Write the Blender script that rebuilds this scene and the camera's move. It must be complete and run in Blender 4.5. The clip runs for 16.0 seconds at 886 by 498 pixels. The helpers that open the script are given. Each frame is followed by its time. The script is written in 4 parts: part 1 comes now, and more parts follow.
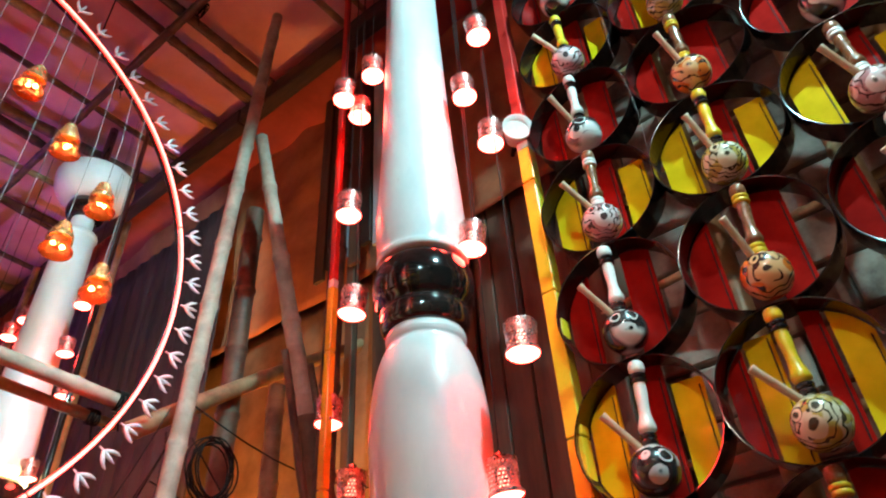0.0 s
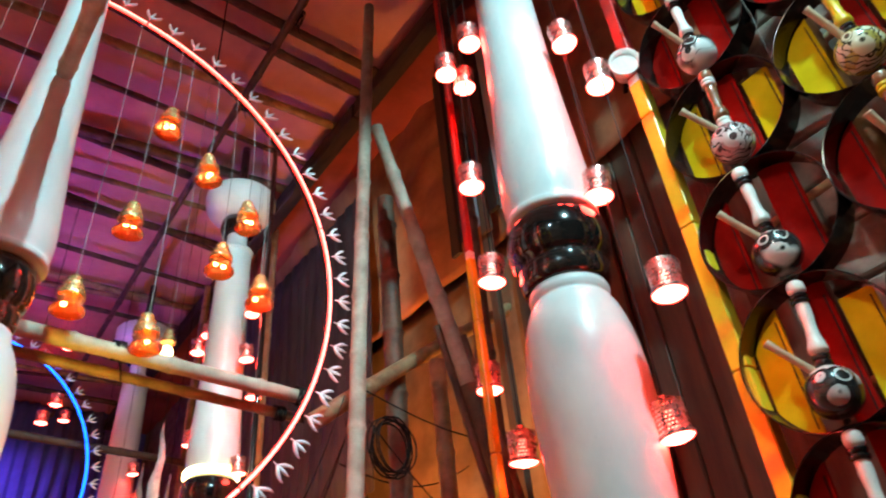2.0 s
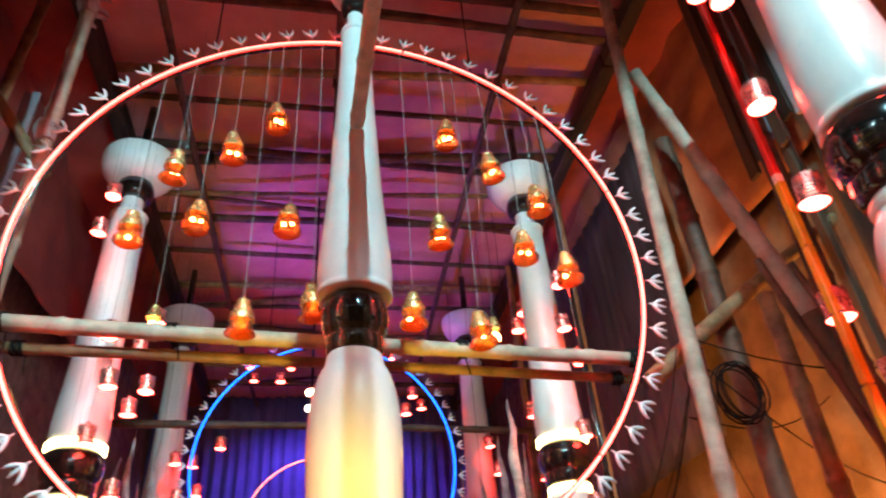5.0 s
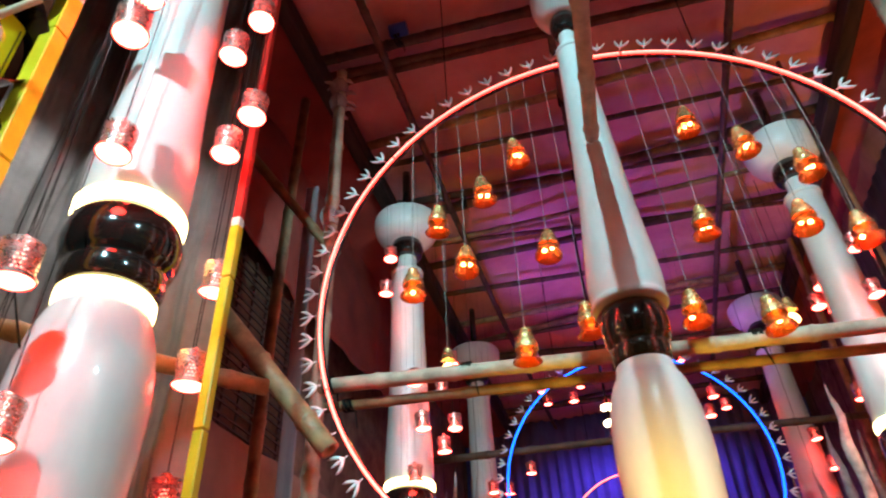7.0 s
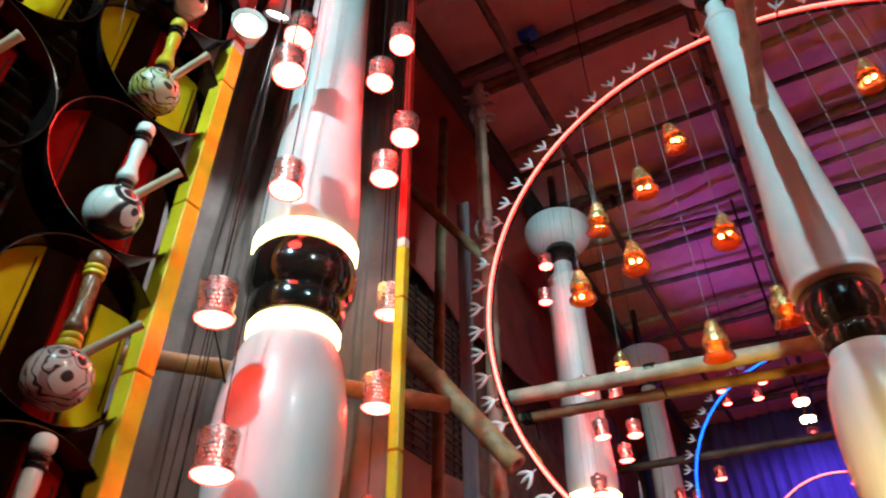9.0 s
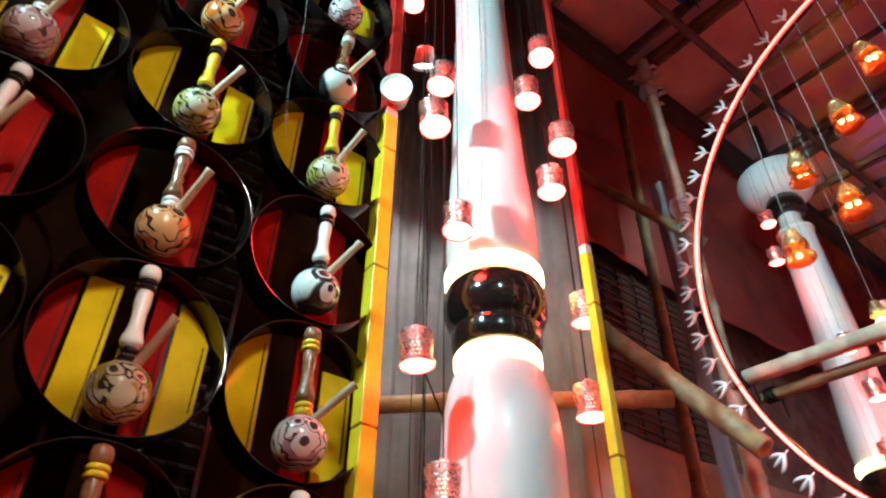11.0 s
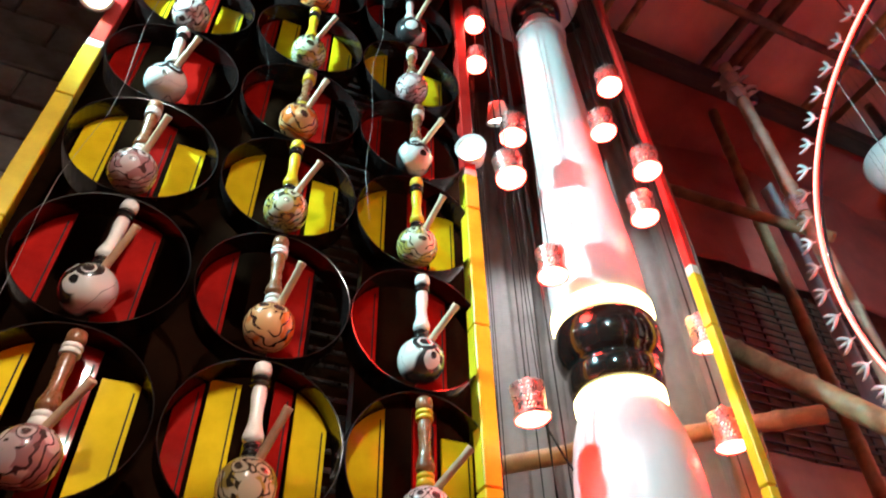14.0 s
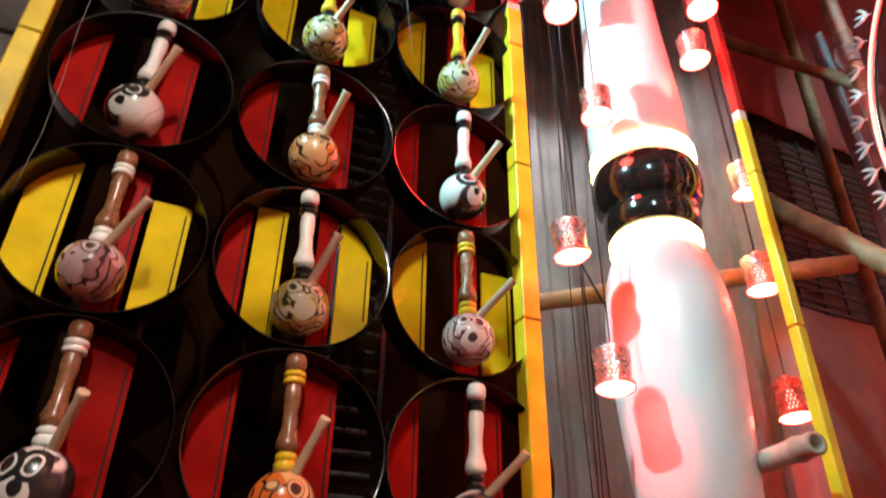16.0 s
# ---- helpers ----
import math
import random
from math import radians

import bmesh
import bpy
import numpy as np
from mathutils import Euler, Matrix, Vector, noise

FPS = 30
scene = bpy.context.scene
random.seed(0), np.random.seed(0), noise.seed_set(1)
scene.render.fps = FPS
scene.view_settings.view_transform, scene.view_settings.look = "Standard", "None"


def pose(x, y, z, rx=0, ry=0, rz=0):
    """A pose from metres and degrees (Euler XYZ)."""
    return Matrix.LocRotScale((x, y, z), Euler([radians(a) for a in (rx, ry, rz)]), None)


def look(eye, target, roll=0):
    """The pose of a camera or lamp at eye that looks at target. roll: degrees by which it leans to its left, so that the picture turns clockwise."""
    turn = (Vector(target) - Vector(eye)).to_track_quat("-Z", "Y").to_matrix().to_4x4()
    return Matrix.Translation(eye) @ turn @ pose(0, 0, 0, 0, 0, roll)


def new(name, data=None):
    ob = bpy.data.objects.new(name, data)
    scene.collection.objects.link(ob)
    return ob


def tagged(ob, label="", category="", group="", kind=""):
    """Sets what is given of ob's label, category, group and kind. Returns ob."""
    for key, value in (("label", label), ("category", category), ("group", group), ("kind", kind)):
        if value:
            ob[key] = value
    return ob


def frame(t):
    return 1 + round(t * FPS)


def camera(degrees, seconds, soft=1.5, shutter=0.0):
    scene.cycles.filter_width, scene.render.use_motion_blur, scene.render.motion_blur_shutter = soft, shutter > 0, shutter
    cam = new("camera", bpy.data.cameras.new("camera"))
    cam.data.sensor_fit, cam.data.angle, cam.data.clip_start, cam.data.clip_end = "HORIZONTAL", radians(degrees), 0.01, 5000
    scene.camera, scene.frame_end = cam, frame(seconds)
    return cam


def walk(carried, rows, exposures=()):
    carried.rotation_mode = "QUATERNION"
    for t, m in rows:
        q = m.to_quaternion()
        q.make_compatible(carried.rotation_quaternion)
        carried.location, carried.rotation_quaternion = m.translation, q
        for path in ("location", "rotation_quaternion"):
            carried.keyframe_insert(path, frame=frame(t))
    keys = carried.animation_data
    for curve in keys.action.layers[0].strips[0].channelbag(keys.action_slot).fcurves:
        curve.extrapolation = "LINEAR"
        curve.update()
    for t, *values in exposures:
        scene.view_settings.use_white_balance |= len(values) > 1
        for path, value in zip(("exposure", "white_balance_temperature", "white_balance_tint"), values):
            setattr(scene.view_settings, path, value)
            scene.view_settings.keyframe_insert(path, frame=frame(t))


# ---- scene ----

cam = camera(65.1, 16.0, soft=1.9, shutter=0.5)
PATH = [
    (0, (-0.113, 0.552, 1.59), (1.162, 1.481, 2.819), -3.9),
    (0.5, (-0.114, 0.547, 1.586), (1.13, 1.554, 2.784), -4.4),
    (1, (-0.114, 0.536, 1.587), (1.072, 1.616, 2.781), -5.0),
    (1.5, (-0.129, 0.542, 1.588), (1.003, 1.702, 2.76), -5.5),
    (2, (-0.119, 0.517, 1.587), (0.917, 1.77, 2.752), -6.0),
    (2.5, (-0.145, 0.515, 1.574), (0.803, 1.86, 2.71), -5.7),
    (3, (-0.15, 0.488, 1.577), (0.683, 1.926, 2.69), -5.6),
    (5.5, (-0.208, 0.474, 1.624), (-0.057, 2.119, 2.753), -4.5),
    (6, (-0.207, 0.456, 1.603), (-0.272, 2.091, 2.753), -4.2),
    (6.5, (-0.205, 0.438, 1.601), (-0.462, 2.033, 2.78), -3.4),
    (7, (-0.213, 0.429, 1.601), (-0.603, 1.984, 2.797), -2.8),
    (7.5, (-0.225, 0.416, 1.603), (-0.722, 1.94, 2.8), -2.2),
    (8, (-0.24, 0.42, 1.6), (-0.847, 1.891, 2.811), -1.3),
    (8.5, (-0.271, 0.431, 1.606), (-0.932, 1.875, 2.822), -0.8),
    (9, (-0.302, 0.452, 1.622), (-1.059, 1.832, 2.856), -0.4),
    (9.5, (-0.312, 0.45, 1.627), (-1.169, 1.774, 2.857), -1.1),
    (10, (-0.255, 0.459, 1.627), (-1.282, 1.674, 2.84), 0.3),
    (12.5, (-0.077, 0.516, 1.626), (-1.386, 1.191, 2.979), -1.6),
    (13, (-0.069, 0.541, 1.632), (-1.365, 1.17, 3.019), -1.5),
    (13.5, (-0.073, 0.545, 1.636), (-1.351, 1.159, 3.047), -1.4),
    (14, (-0.093, 0.54, 1.625), (-1.429, 1.151, 2.983), -1.7),
    (14.5, (-0.104, 0.535, 1.62), (-1.511, 1.156, 2.899), -1.0),
    (15, (-0.121, 0.52, 1.612), (-1.58, 1.171, 2.814), -1.0),
    (15.5, (-0.128, 0.497, 1.602), (-1.641, 1.133, 2.745), 0.1),
    (16, (-0.156, 0.478, 1.593), (-1.733, 1.16, 2.617), 0.8),
]
EXPOSURE = ((0.0, 0.6), (3.0, 0.42), (6.0, 0.42), (8.0, -0.1), (10.0, 0.05), (12.5, 0.72), (16.0, 0.65))
walk(cam, [(t, look(eye, target, roll)) for t, eye, target, roll in PATH], EXPOSURE)

# ---- light ----
AXIS = -0.1          # x of the corridor's middle
world = bpy.data.worlds.new("night")
scene.world = world
world.use_nodes = True
world.node_tree.nodes["Background"].inputs[0].default_value = (0.34, 0.12, 0.16, 1)
world.node_tree.nodes["Background"].inputs[1].default_value = 0.03
scene.view_settings.exposure = 0.0


def spot(name, eye, target, watts, colour, degrees, blend=0.6, radius=0.03):
    data = bpy.data.lights.new(name, "SPOT")
    data.energy, data.color, data.spot_size, data.spot_blend = watts, colour, radians(degrees), blend
    data.shadow_soft_size = radius
    ob = new(name, data)
    ob.matrix_world = look(eye, target)
    return ob


COOL = (0.46, 0.92, 1.0)
SPOT_LEFT, SPOT_RIGHT, SPOT_MID = (-0.86, -0.72, 4.2), (0.45, -0.45, 4.85), (-0.05, -0.25, 4.75)
CROSS_LEFT, CROSS_RIGHT = (-1.34, 0.0, 4.05), (1.33, 0.0, 4.05)
spot("flood_left", SPOT_LEFT, (-1.75, 1.72, 3.25), 345, COOL, 58, 0.45, 0.04)
spot("flood_right", SPOT_RIGHT, (1.45, 1.65, 2.9), 330, COOL, 60, 0.3, 0.04)
spot("flood_cross_left", CROSS_RIGHT, (-1.55, 1.98, 2.6), 110, COOL, 30, 0.5, 0.04)
spot("flood_cross_right", CROSS_LEFT, (1.35, 1.7, 3.1), 55, COOL, 34, 0.7, 0.04)
spot("flood_panel_left", CROSS_RIGHT, (-1.47, -0.35, 2.1), 170, (1.0, 0.93, 0.82), 72, 0.9)
spot("flood_panel_low", (1.36, 0.02, 3.58), (-1.47, 0.3, 1.65), 95, (1.0, 0.92, 0.80), 46, 0.7, 0.03)
spot("flood_panel_right", CROSS_LEFT, (1.47, 0.3, 2.35), 82, (1.0, 0.92, 0.80), 50, 0.6)
spot("flood_middle", SPOT_MID, (-0.1, 2.43, 3.2), 330, COOL, 46, 0.4, 0.02)
# added fill that brightens the grey curtain; no known lamp hangs here
spot("flood_curtain", (-1.62, 1.52, 3.95), (-2.3, 1.95, 2.7), 44, (0.9, 0.97, 1.0), 100)
spot("uplight", (-0.1, 1.75, 1.25), (-0.1, 2.43, 1.90), 105, (1.0, 0.64, 0.07), 50)
# added fill pair without fixtures, to whiten the second bay's columns and cups
spot("flood_second_left", (-1.05, 2.95, 4.35), (-1.7, 4.35, 4.1), 48, COOL, 96, 0.5)
spot("flood_second_right", (0.85, 2.95, 4.35), (1.45, 4.35, 4.1), 48, COOL, 96, 0.5)
spot("flood_violet", (-0.9, 6.0, 3.3), (0.4, 5.9, 5.4), 105, (0.36, 0.14, 1.0), 88)
# unseen stand-in without a fixture, throwing orange onto the low east wall
spot("orange_flood", (1.42, 2.95, 1.1), (2.1, 3.2, 1.85), 310, (1.0, 0.37, 0.07), 106, 0.7, 0.05)
spot("flood_blue", (-0.1, 8.4, 4.9), (-0.1, 9.8, 2.6), 160, (0.24, 0.13, 1.0), 140)


# ---- materials ----
def nodes_of(name):
    m = bpy.data.materials.new(name)
    m.use_nodes = True
    t = m.node_tree
    return m, t, t.nodes["Principled BSDF"]


def add(t, kind, **values):
    n = t.nodes.new(kind)
    for key, value in values.items():
        n.inputs[key].default_value = value
    return n


def surface(name, a, b, rough=0.5, metal=0.0, scale=8.0, stretch=(1, 1, 1), grain=60.0, bump=0.15, coat=0.0, rvar=0.15, per=0.0, dist=0.004, spec=0.5, coat_rough=0.05):
    """Two colours mixed by stains, finer grain in the roughness and relief."""
    m, t, p = nodes_of(name)
    tc = t.nodes.new("ShaderNodeTexCoord")
    mp = add(t, "ShaderNodeMapping", Scale=stretch)
    t.links.new(tc.outputs["Object"], mp.inputs["Vector"])
    n1 = add(t, "ShaderNodeTexNoise", Scale=scale, Detail=6.0, Roughness=0.6)
    n2 = add(t, "ShaderNodeTexNoise", Scale=grain, Detail=3.0, Roughness=0.6)
    for n in (n1, n2):
        t.links.new(mp.outputs[0], n.inputs["Vector"])
    ramp = t.nodes.new("ShaderNodeValToRGB")
    ramp.color_ramp.elements[0].position, ramp.color_ramp.elements[1].position = 0.35, 0.68
    ramp.color_ramp.elements[0].color, ramp.color_ramp.elements[1].color = (*a, 1), (*b, 1)
    t.links.new(n1.outputs[0], ramp.inputs[0])
    colour = ramp.outputs[0]
    if per:
        oi = t.nodes.new("ShaderNodeObjectInfo")
        hsv = t.nodes.new("ShaderNodeHueSaturation")
        mr = add(t, "ShaderNodeMapRange", **{"To Min": 1 - per, "To Max": 1 + per})
        t.links.new(oi.outputs["Random"], mr.inputs[0])
        t.links.new(mr.outputs[0], hsv.inputs["Value"])
        t.links.new(colour, hsv.inputs["Color"])
        colour = hsv.outputs[0]
    t.links.new(colour, p.inputs["Base Color"])
    rr = add(t, "ShaderNodeMapRange", **{"To Min": max(0.02, rough - rvar), "To Max": min(1, rough + rvar)})
    t.links.new(n2.outputs[0], rr.inputs[0])
    t.links.new(rr.outputs[0], p.inputs["Roughness"])
    p.inputs["Metallic"].default_value = metal
    p.inputs["Specular IOR Level"].default_value = spec
    p.inputs["Coat Weight"].default_value = coat
    p.inputs["Coat Roughness"].default_value = coat_rough
    if bump:
        bm_ = add(t, "ShaderNodeBump", Strength=bump, Distance=dist)
        t.links.new(n2.outputs[0], bm_.inputs["Height"])
        t.links.new(bm_.outputs[0], p.inputs["Normal"])
    return m


def glow(name, colour, strength):
    m, t, p = nodes_of(name)
    p.inputs["Base Color"].default_value = (*colour, 1)
    p.inputs["Emission Color"].default_value = (*colour, 1)
    p.inputs["Emission Strength"].default_value = strength
    return m


M = {
    "white": surface("white_gloss_paint", (0.66, 0.68, 0.68), (0.84, 0.84, 0.83), 0.34, scale=4, stretch=(1, 1, 0.45), grain=30, bump=0.14, coat=0.3),
    "black": surface("black_gloss_lacquer", (0.006, 0.005, 0.005), (0.02, 0.015, 0.013), 0.12, scale=6, bump=0.03, coat=0.6, rvar=0.06),
    "hoop": surface("black_painted_tin", (0.006, 0.004, 0.004), (0.016, 0.009, 0.008), 0.18, scale=14, grain=90, bump=0.12, coat=0.45, rvar=0.10, spec=0.45),
    "red": surface("red_gloss_slat", (0.22, 0.003, 0.002), (0.36, 0.008, 0.005), 0.5, scale=9, grain=14, bump=0.06, coat=0.14, per=0.15, spec=0.02),
    "yellow": surface("yellow_gloss_slat", (0.58, 0.40, 0.006), (0.76, 0.54, 0.012), 0.5, scale=9, grain=14, bump=0.06, coat=0.14, per=0.1, spec=0.02),
    "edge": surface("slat_edge", (0.01, 0.008, 0.006), (0.03, 0.02, 0.015), 0.5),
    "pole_red": surface("red_pole_paint", (0.42, 0.012, 0.012), (0.55, 0.03, 0.02), 0.35, scale=12, bump=0.08),
    "pole_yellow": surface("yellow_pole_paint", (0.66, 0.45, 0.012), (0.82, 0.60, 0.025), 0.35, scale=12, bump=0.08),
    "bamboo": surface("bamboo", (0.16, 0.10, 0.05), (0.42, 0.29, 0.15), 0.5, scale=9, stretch=(1, 1, 1), grain=70, bump=0.25, per=0.25),
    "bamboo_dark": surface("dark_bamboo", (0.05, 0.028, 0.018), (0.16, 0.09, 0.055), 0.6, scale=9, grain=70, bump=0.3, per=0.25),
    "bamboo_pale": surface("weathered_bamboo", (0.30, 0.25, 0.19), (0.55, 0.48, 0.38), 0.6, scale=10, grain=70, bump=0.3, per=0.12),
    "cloth": surface("red_roof_cloth", (0.54, 0.24, 0.225), (0.76, 0.42, 0.39), 0.85, scale=1.6, grain=40, bump=0.3),
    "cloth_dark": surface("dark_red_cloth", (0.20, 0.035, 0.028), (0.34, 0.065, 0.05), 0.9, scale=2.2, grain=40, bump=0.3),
    "cloth_pink": surface("dusty_pink_cloth", (0.22, 0.12, 0.11), (0.34, 0.20, 0.18), 0.9, scale=2.5, grain=40, bump=0.3),
    "ivory_cloth": surface("pale_ragged_cloth", (0.22, 0.19, 0.20), (0.5, 0.44, 0.45), 0.9, scale=12, grain=60, bump=0.4, per=0.2),
    "plaster": surface("tan_plaster", (0.13, 0.075, 0.038), (0.32, 0.20, 0.105), 0.9, scale=2.6, grain=30, bump=0.4),
    "curtain": surface("grey_curtain_cloth", (0.14, 0.135, 0.128), (0.26, 0.25, 0.24), 0.85, scale=3, grain=50, bump=0.3),
    "block": surface("concrete_block", (0.22, 0.19, 0.17), (0.40, 0.36, 0.33), 0.9, scale=7, grain=60, bump=0.5, per=0.2),
    "block_brown": surface("brown_stained_block", (0.09, 0.06, 0.045), (0.38, 0.29, 0.23), 0.9, scale=4, grain=45, bump=0.6, per=0.35),
    "mortar": surface("mortar", (0.12, 0.09, 0.07), (0.24, 0.19, 0.15), 0.95, scale=9),
    "plank": surface("brown_ply", (0.045, 0.025, 0.015), (0.12, 0.065, 0.036), 0.7, scale=3, stretch=(4, 4, 0.5), grain=50, bump=0.3, per=0.25),
    "floor": surface("floor_mat", (0.34, 0.07, 0.06), (0.46, 0.11, 0.09), 0.9, scale=3),
    # darkness of the hoop gaps put into a near-black colour; south wall shares it
    "dark": surface("painted_dark", (0.005, 0.0022, 0.0013), (0.016, 0.0062, 0.0032), 0.95, scale=5, spec=0.0),
    "navy": surface("navy_cloth", (0.08, 0.08, 0.25), (0.14, 0.13, 0.4), 0.9, scale=2),
    "black_timber": surface("near_black_timber", (0.008, 0.005, 0.004), (0.05, 0.028, 0.02), 0.7, scale=5, stretch=(3, 0.5, 3), grain=50, bump=0.5),
    "cloth_rust": surface("rust_brown_cloth", (0.20, 0.065, 0.028), (0.46, 0.18, 0.075), 0.9, scale=2.4, grain=40, bump=0.35),
    "sheet": surface("dull_blue_sheet_metal", (0.018, 0.012, 0.014), (0.055, 0.038, 0.042), 0.6, scale=4, stretch=(1, 1, 0.3), grain=40, bump=0.2),
    "pale_board": surface("pale_grey_board", (0.24, 0.26, 0.31), (0.40, 0.42, 0.46), 0.7, scale=6, stretch=(3, 3, 0.6), grain=60, bump=0.3),
    "wire": surface("black_cable", (0.004, 0.0035, 0.003), (0.011, 0.01, 0.009), 0.6, spec=0.15),
    "string": surface("white_string", (0.22, 0.20, 0.19), (0.34, 0.32, 0.30), 0.8),
    "stick": surface("pale_turned_wood", (0.46, 0.31, 0.19), (0.62, 0.45, 0.30), 0.5, scale=20, per=0.1),
    "wood": surface("brown_turned_wood", (0.17, 0.065, 0.028), (0.30, 0.13, 0.06), 0.28, scale=14, coat=0.4),
    "ivory": surface("ivory_paint", (0.72, 0.68, 0.62), (0.84, 0.82, 0.78), 0.3, scale=12, coat=0.3),
    "lemon": surface("lemon_paint", (0.66, 0.42, 0.012), (0.80, 0.55, 0.03), 0.3, scale=12, coat=0.3),
    "ornament": surface("silver_white_foil", (0.66, 0.68, 0.70), (0.85, 0.86, 0.88), 0.35, metal=0.2, scale=30),
    "tin": surface("punched_tin", (0.55, 0.30, 0.27), (0.75, 0.46, 0.42), 0.28, metal=0.8, scale=40),
    "tin_dark": surface("dull_dark_tin", (0.015, 0.014, 0.015), (0.06, 0.055, 0.05), 0.3, metal=0.6, scale=20),
    "gold": surface("gold_foil", (0.66, 0.42, 0.13), (0.95, 0.76, 0.40), 0.25, metal=0.85, scale=60, grain=110, bump=0.9),
    "tape": surface("blue_tape", (0.01, 0.06, 0.40), (0.02, 0.10, 0.55), 0.4, scale=20),
    "led_red": glow("red_led", (1.0, 0.19, 0.15), 4.2),
    "sleeve_red": glow("red_led_sleeve", (1.0, 0.035, 0.025), 10.0),
    "sleeve_blue": glow("blue_led_sleeve", (0.0, 0.03, 1.0), 1.6),
    "led_blue": glow("blue_led", (0.004, 0.10, 1.0), 5.0),
    "led_warm": glow("warm_led_band", (1.0, 0.78, 0.30), 9.0),
    "bulb_red": glow("red_lamp_bulb", (1.0, 0.034, 0.024), 58.0),
    "bulb_core": glow("red_lamp_core", (1.0, 0.11, 0.075), 9.0),
    "bulb_amber": glow("amber_bulb", (1.0, 0.42, 0.12), 26.0),
    "bulb_warm": glow("warm_bulb", (1.0, 0.72, 0.4), 14.0),
    "bulb_white": glow("flood_face", (1.0, 0.97, 0.9), 25.0),
}


def amber_glass():
    m, t, p = nodes_of("amber_glass")
    p.inputs["Base Color"].default_value = (1.0, 0.19, 0.02, 1)
    p.inputs["Roughness"].default_value = 0.06
    p.inputs["Transmission Weight"].default_value = 0.88
    p.inputs["IOR"].default_value = 1.3
    n = add(t, "ShaderNodeTexNoise", Scale=90.0)
    b = add(t, "ShaderNodeBump", Strength=0.25, Distance=0.003)
    t.links.new(n.outputs[0], b.inputs["Height"])
    t.links.new(b.outputs[0], p.inputs["Normal"])
    return m


M["amber"] = amber_glass()


def painted(name, base, patch, line, scale=26.0, eye=0.955, nose=0.975, lines=0.05):
    """Hand-painted gourd: a ground colour, pale brushed patches and dark brush lines."""
    m, t, p = nodes_of(name)
    tc = t.nodes.new("ShaderNodeTexCoord")
    oi = t.nodes.new("ShaderNodeObjectInfo")
    off = add(t, "ShaderNodeVectorMath")
    off.operation = "MULTIPLY_ADD"
    t.links.new(oi.outputs["Random"], off.inputs[0])
    off.inputs[1].default_value = (7.0, 3.0, 5.0)
    t.links.new(tc.outputs["Object"], off.inputs[2])
    n1 = add(t, "ShaderNodeTexNoise", Scale=scale * 0.62, Detail=1.0)
    t.links.new(off.outputs[0], n1.inputs["Vector"])
    r1 = t.nodes.new("ShaderNodeValToRGB")
    r1.color_ramp.elements[0].position, r1.color_ramp.elements[1].position = 0.48, 0.53
    r1.color_ramp.elements[0].color, r1.color_ramp.elements[1].color = (*base, 1), (*patch, 1)
    t.links.new(n1.outputs[0], r1.inputs[0])
    w = add(t, "ShaderNodeTexWave", Scale=scale * 0.55, Distortion=9.0, Detail=1.0)
    w.inputs["Detail Scale"].default_value = 1.6
    t.links.new(off.outputs[0], w.inputs["Vector"])
    r2 = t.nodes.new("ShaderNodeValToRGB")
    r2.color_ramp.elements[0].position, r2.color_ramp.elements[1].position = lines, lines + 0.06
    r2.color_ramp.elements[0].color, r2.color_ramp.elements[1].color = (1, 1, 1, 1), (0, 0, 0, 1)
    t.links.new(w.outputs[0], r2.inputs[0])
    mix = t.nodes.new("ShaderNodeMix")
    mix.data_type = "RGBA"
    t.links.new(r2.outputs[0], mix.inputs[0])
    t.links.new(r1.outputs[0], mix.inputs[6])
    mix.inputs[7].default_value = (*line, 1)
    norm = add(t, "ShaderNodeVectorMath")
    norm.operation = "NORMALIZE"
    t.links.new(tc.outputs["Object"], norm.inputs[0])
    wob = add(t, "ShaderNodeTexNoise", Scale=22.0, Detail=1.0)
    t.links.new(off.outputs[0], wob.inputs["Vector"])
    jig = add(t, "ShaderNodeMapRange", **{"To Min": -0.07, "To Max": 0.07})
    t.links.new(wob.outputs[0], jig.inputs[0])
    colour = mix.outputs[2]
    pupil = eye + 0.80 * (1 - eye)
    eyes = ((eye - 0.012, line), (eye, line if eye < 0.94 else patch), (eye + 0.62 * (1 - eye), patch), (pupil, line))
    snout = ((nose, line),)
    for way, marks in (((0.92, 0.0, -0.39), ((0.915, patch),)), ((0.86, 0.36, 0.37), eyes), ((0.86, -0.36, 0.37), eyes), ((0.96, 0.05, -0.28), snout)):
        dot = add(t, "ShaderNodeVectorMath")
        dot.operation = "DOT_PRODUCT"
        t.links.new(norm.outputs[0], dot.inputs[0])
        dot.inputs[1].default_value = way
        near = add(t, "ShaderNodeMath")
        t.links.new(dot.outputs["Value"], near.inputs[0])
        t.links.new(jig.outputs[0], near.inputs[1])
        for lim, tint in marks:
            cut = add(t, "ShaderNodeMapRange", **{"From Min": lim, "From Max": lim + 0.008})
            t.links.new(near.outputs[0], cut.inputs[0])
            m2 = t.nodes.new("ShaderNodeMix")
            m2.data_type = "RGBA"
            t.links.new(cut.outputs[0], m2.inputs[0])
            t.links.new(colour, m2.inputs[6])
            m2.inputs[7].default_value = (*tint, 1)
            colour = m2.outputs[2]
    t.links.new(colour, p.inputs["Base Color"])
    p.inputs["Roughness"].default_value = 0.25
    p.inputs["Coat Weight"].default_value = 0.6
    p.inputs["Coat Roughness"].default_value = 0.06
    return m


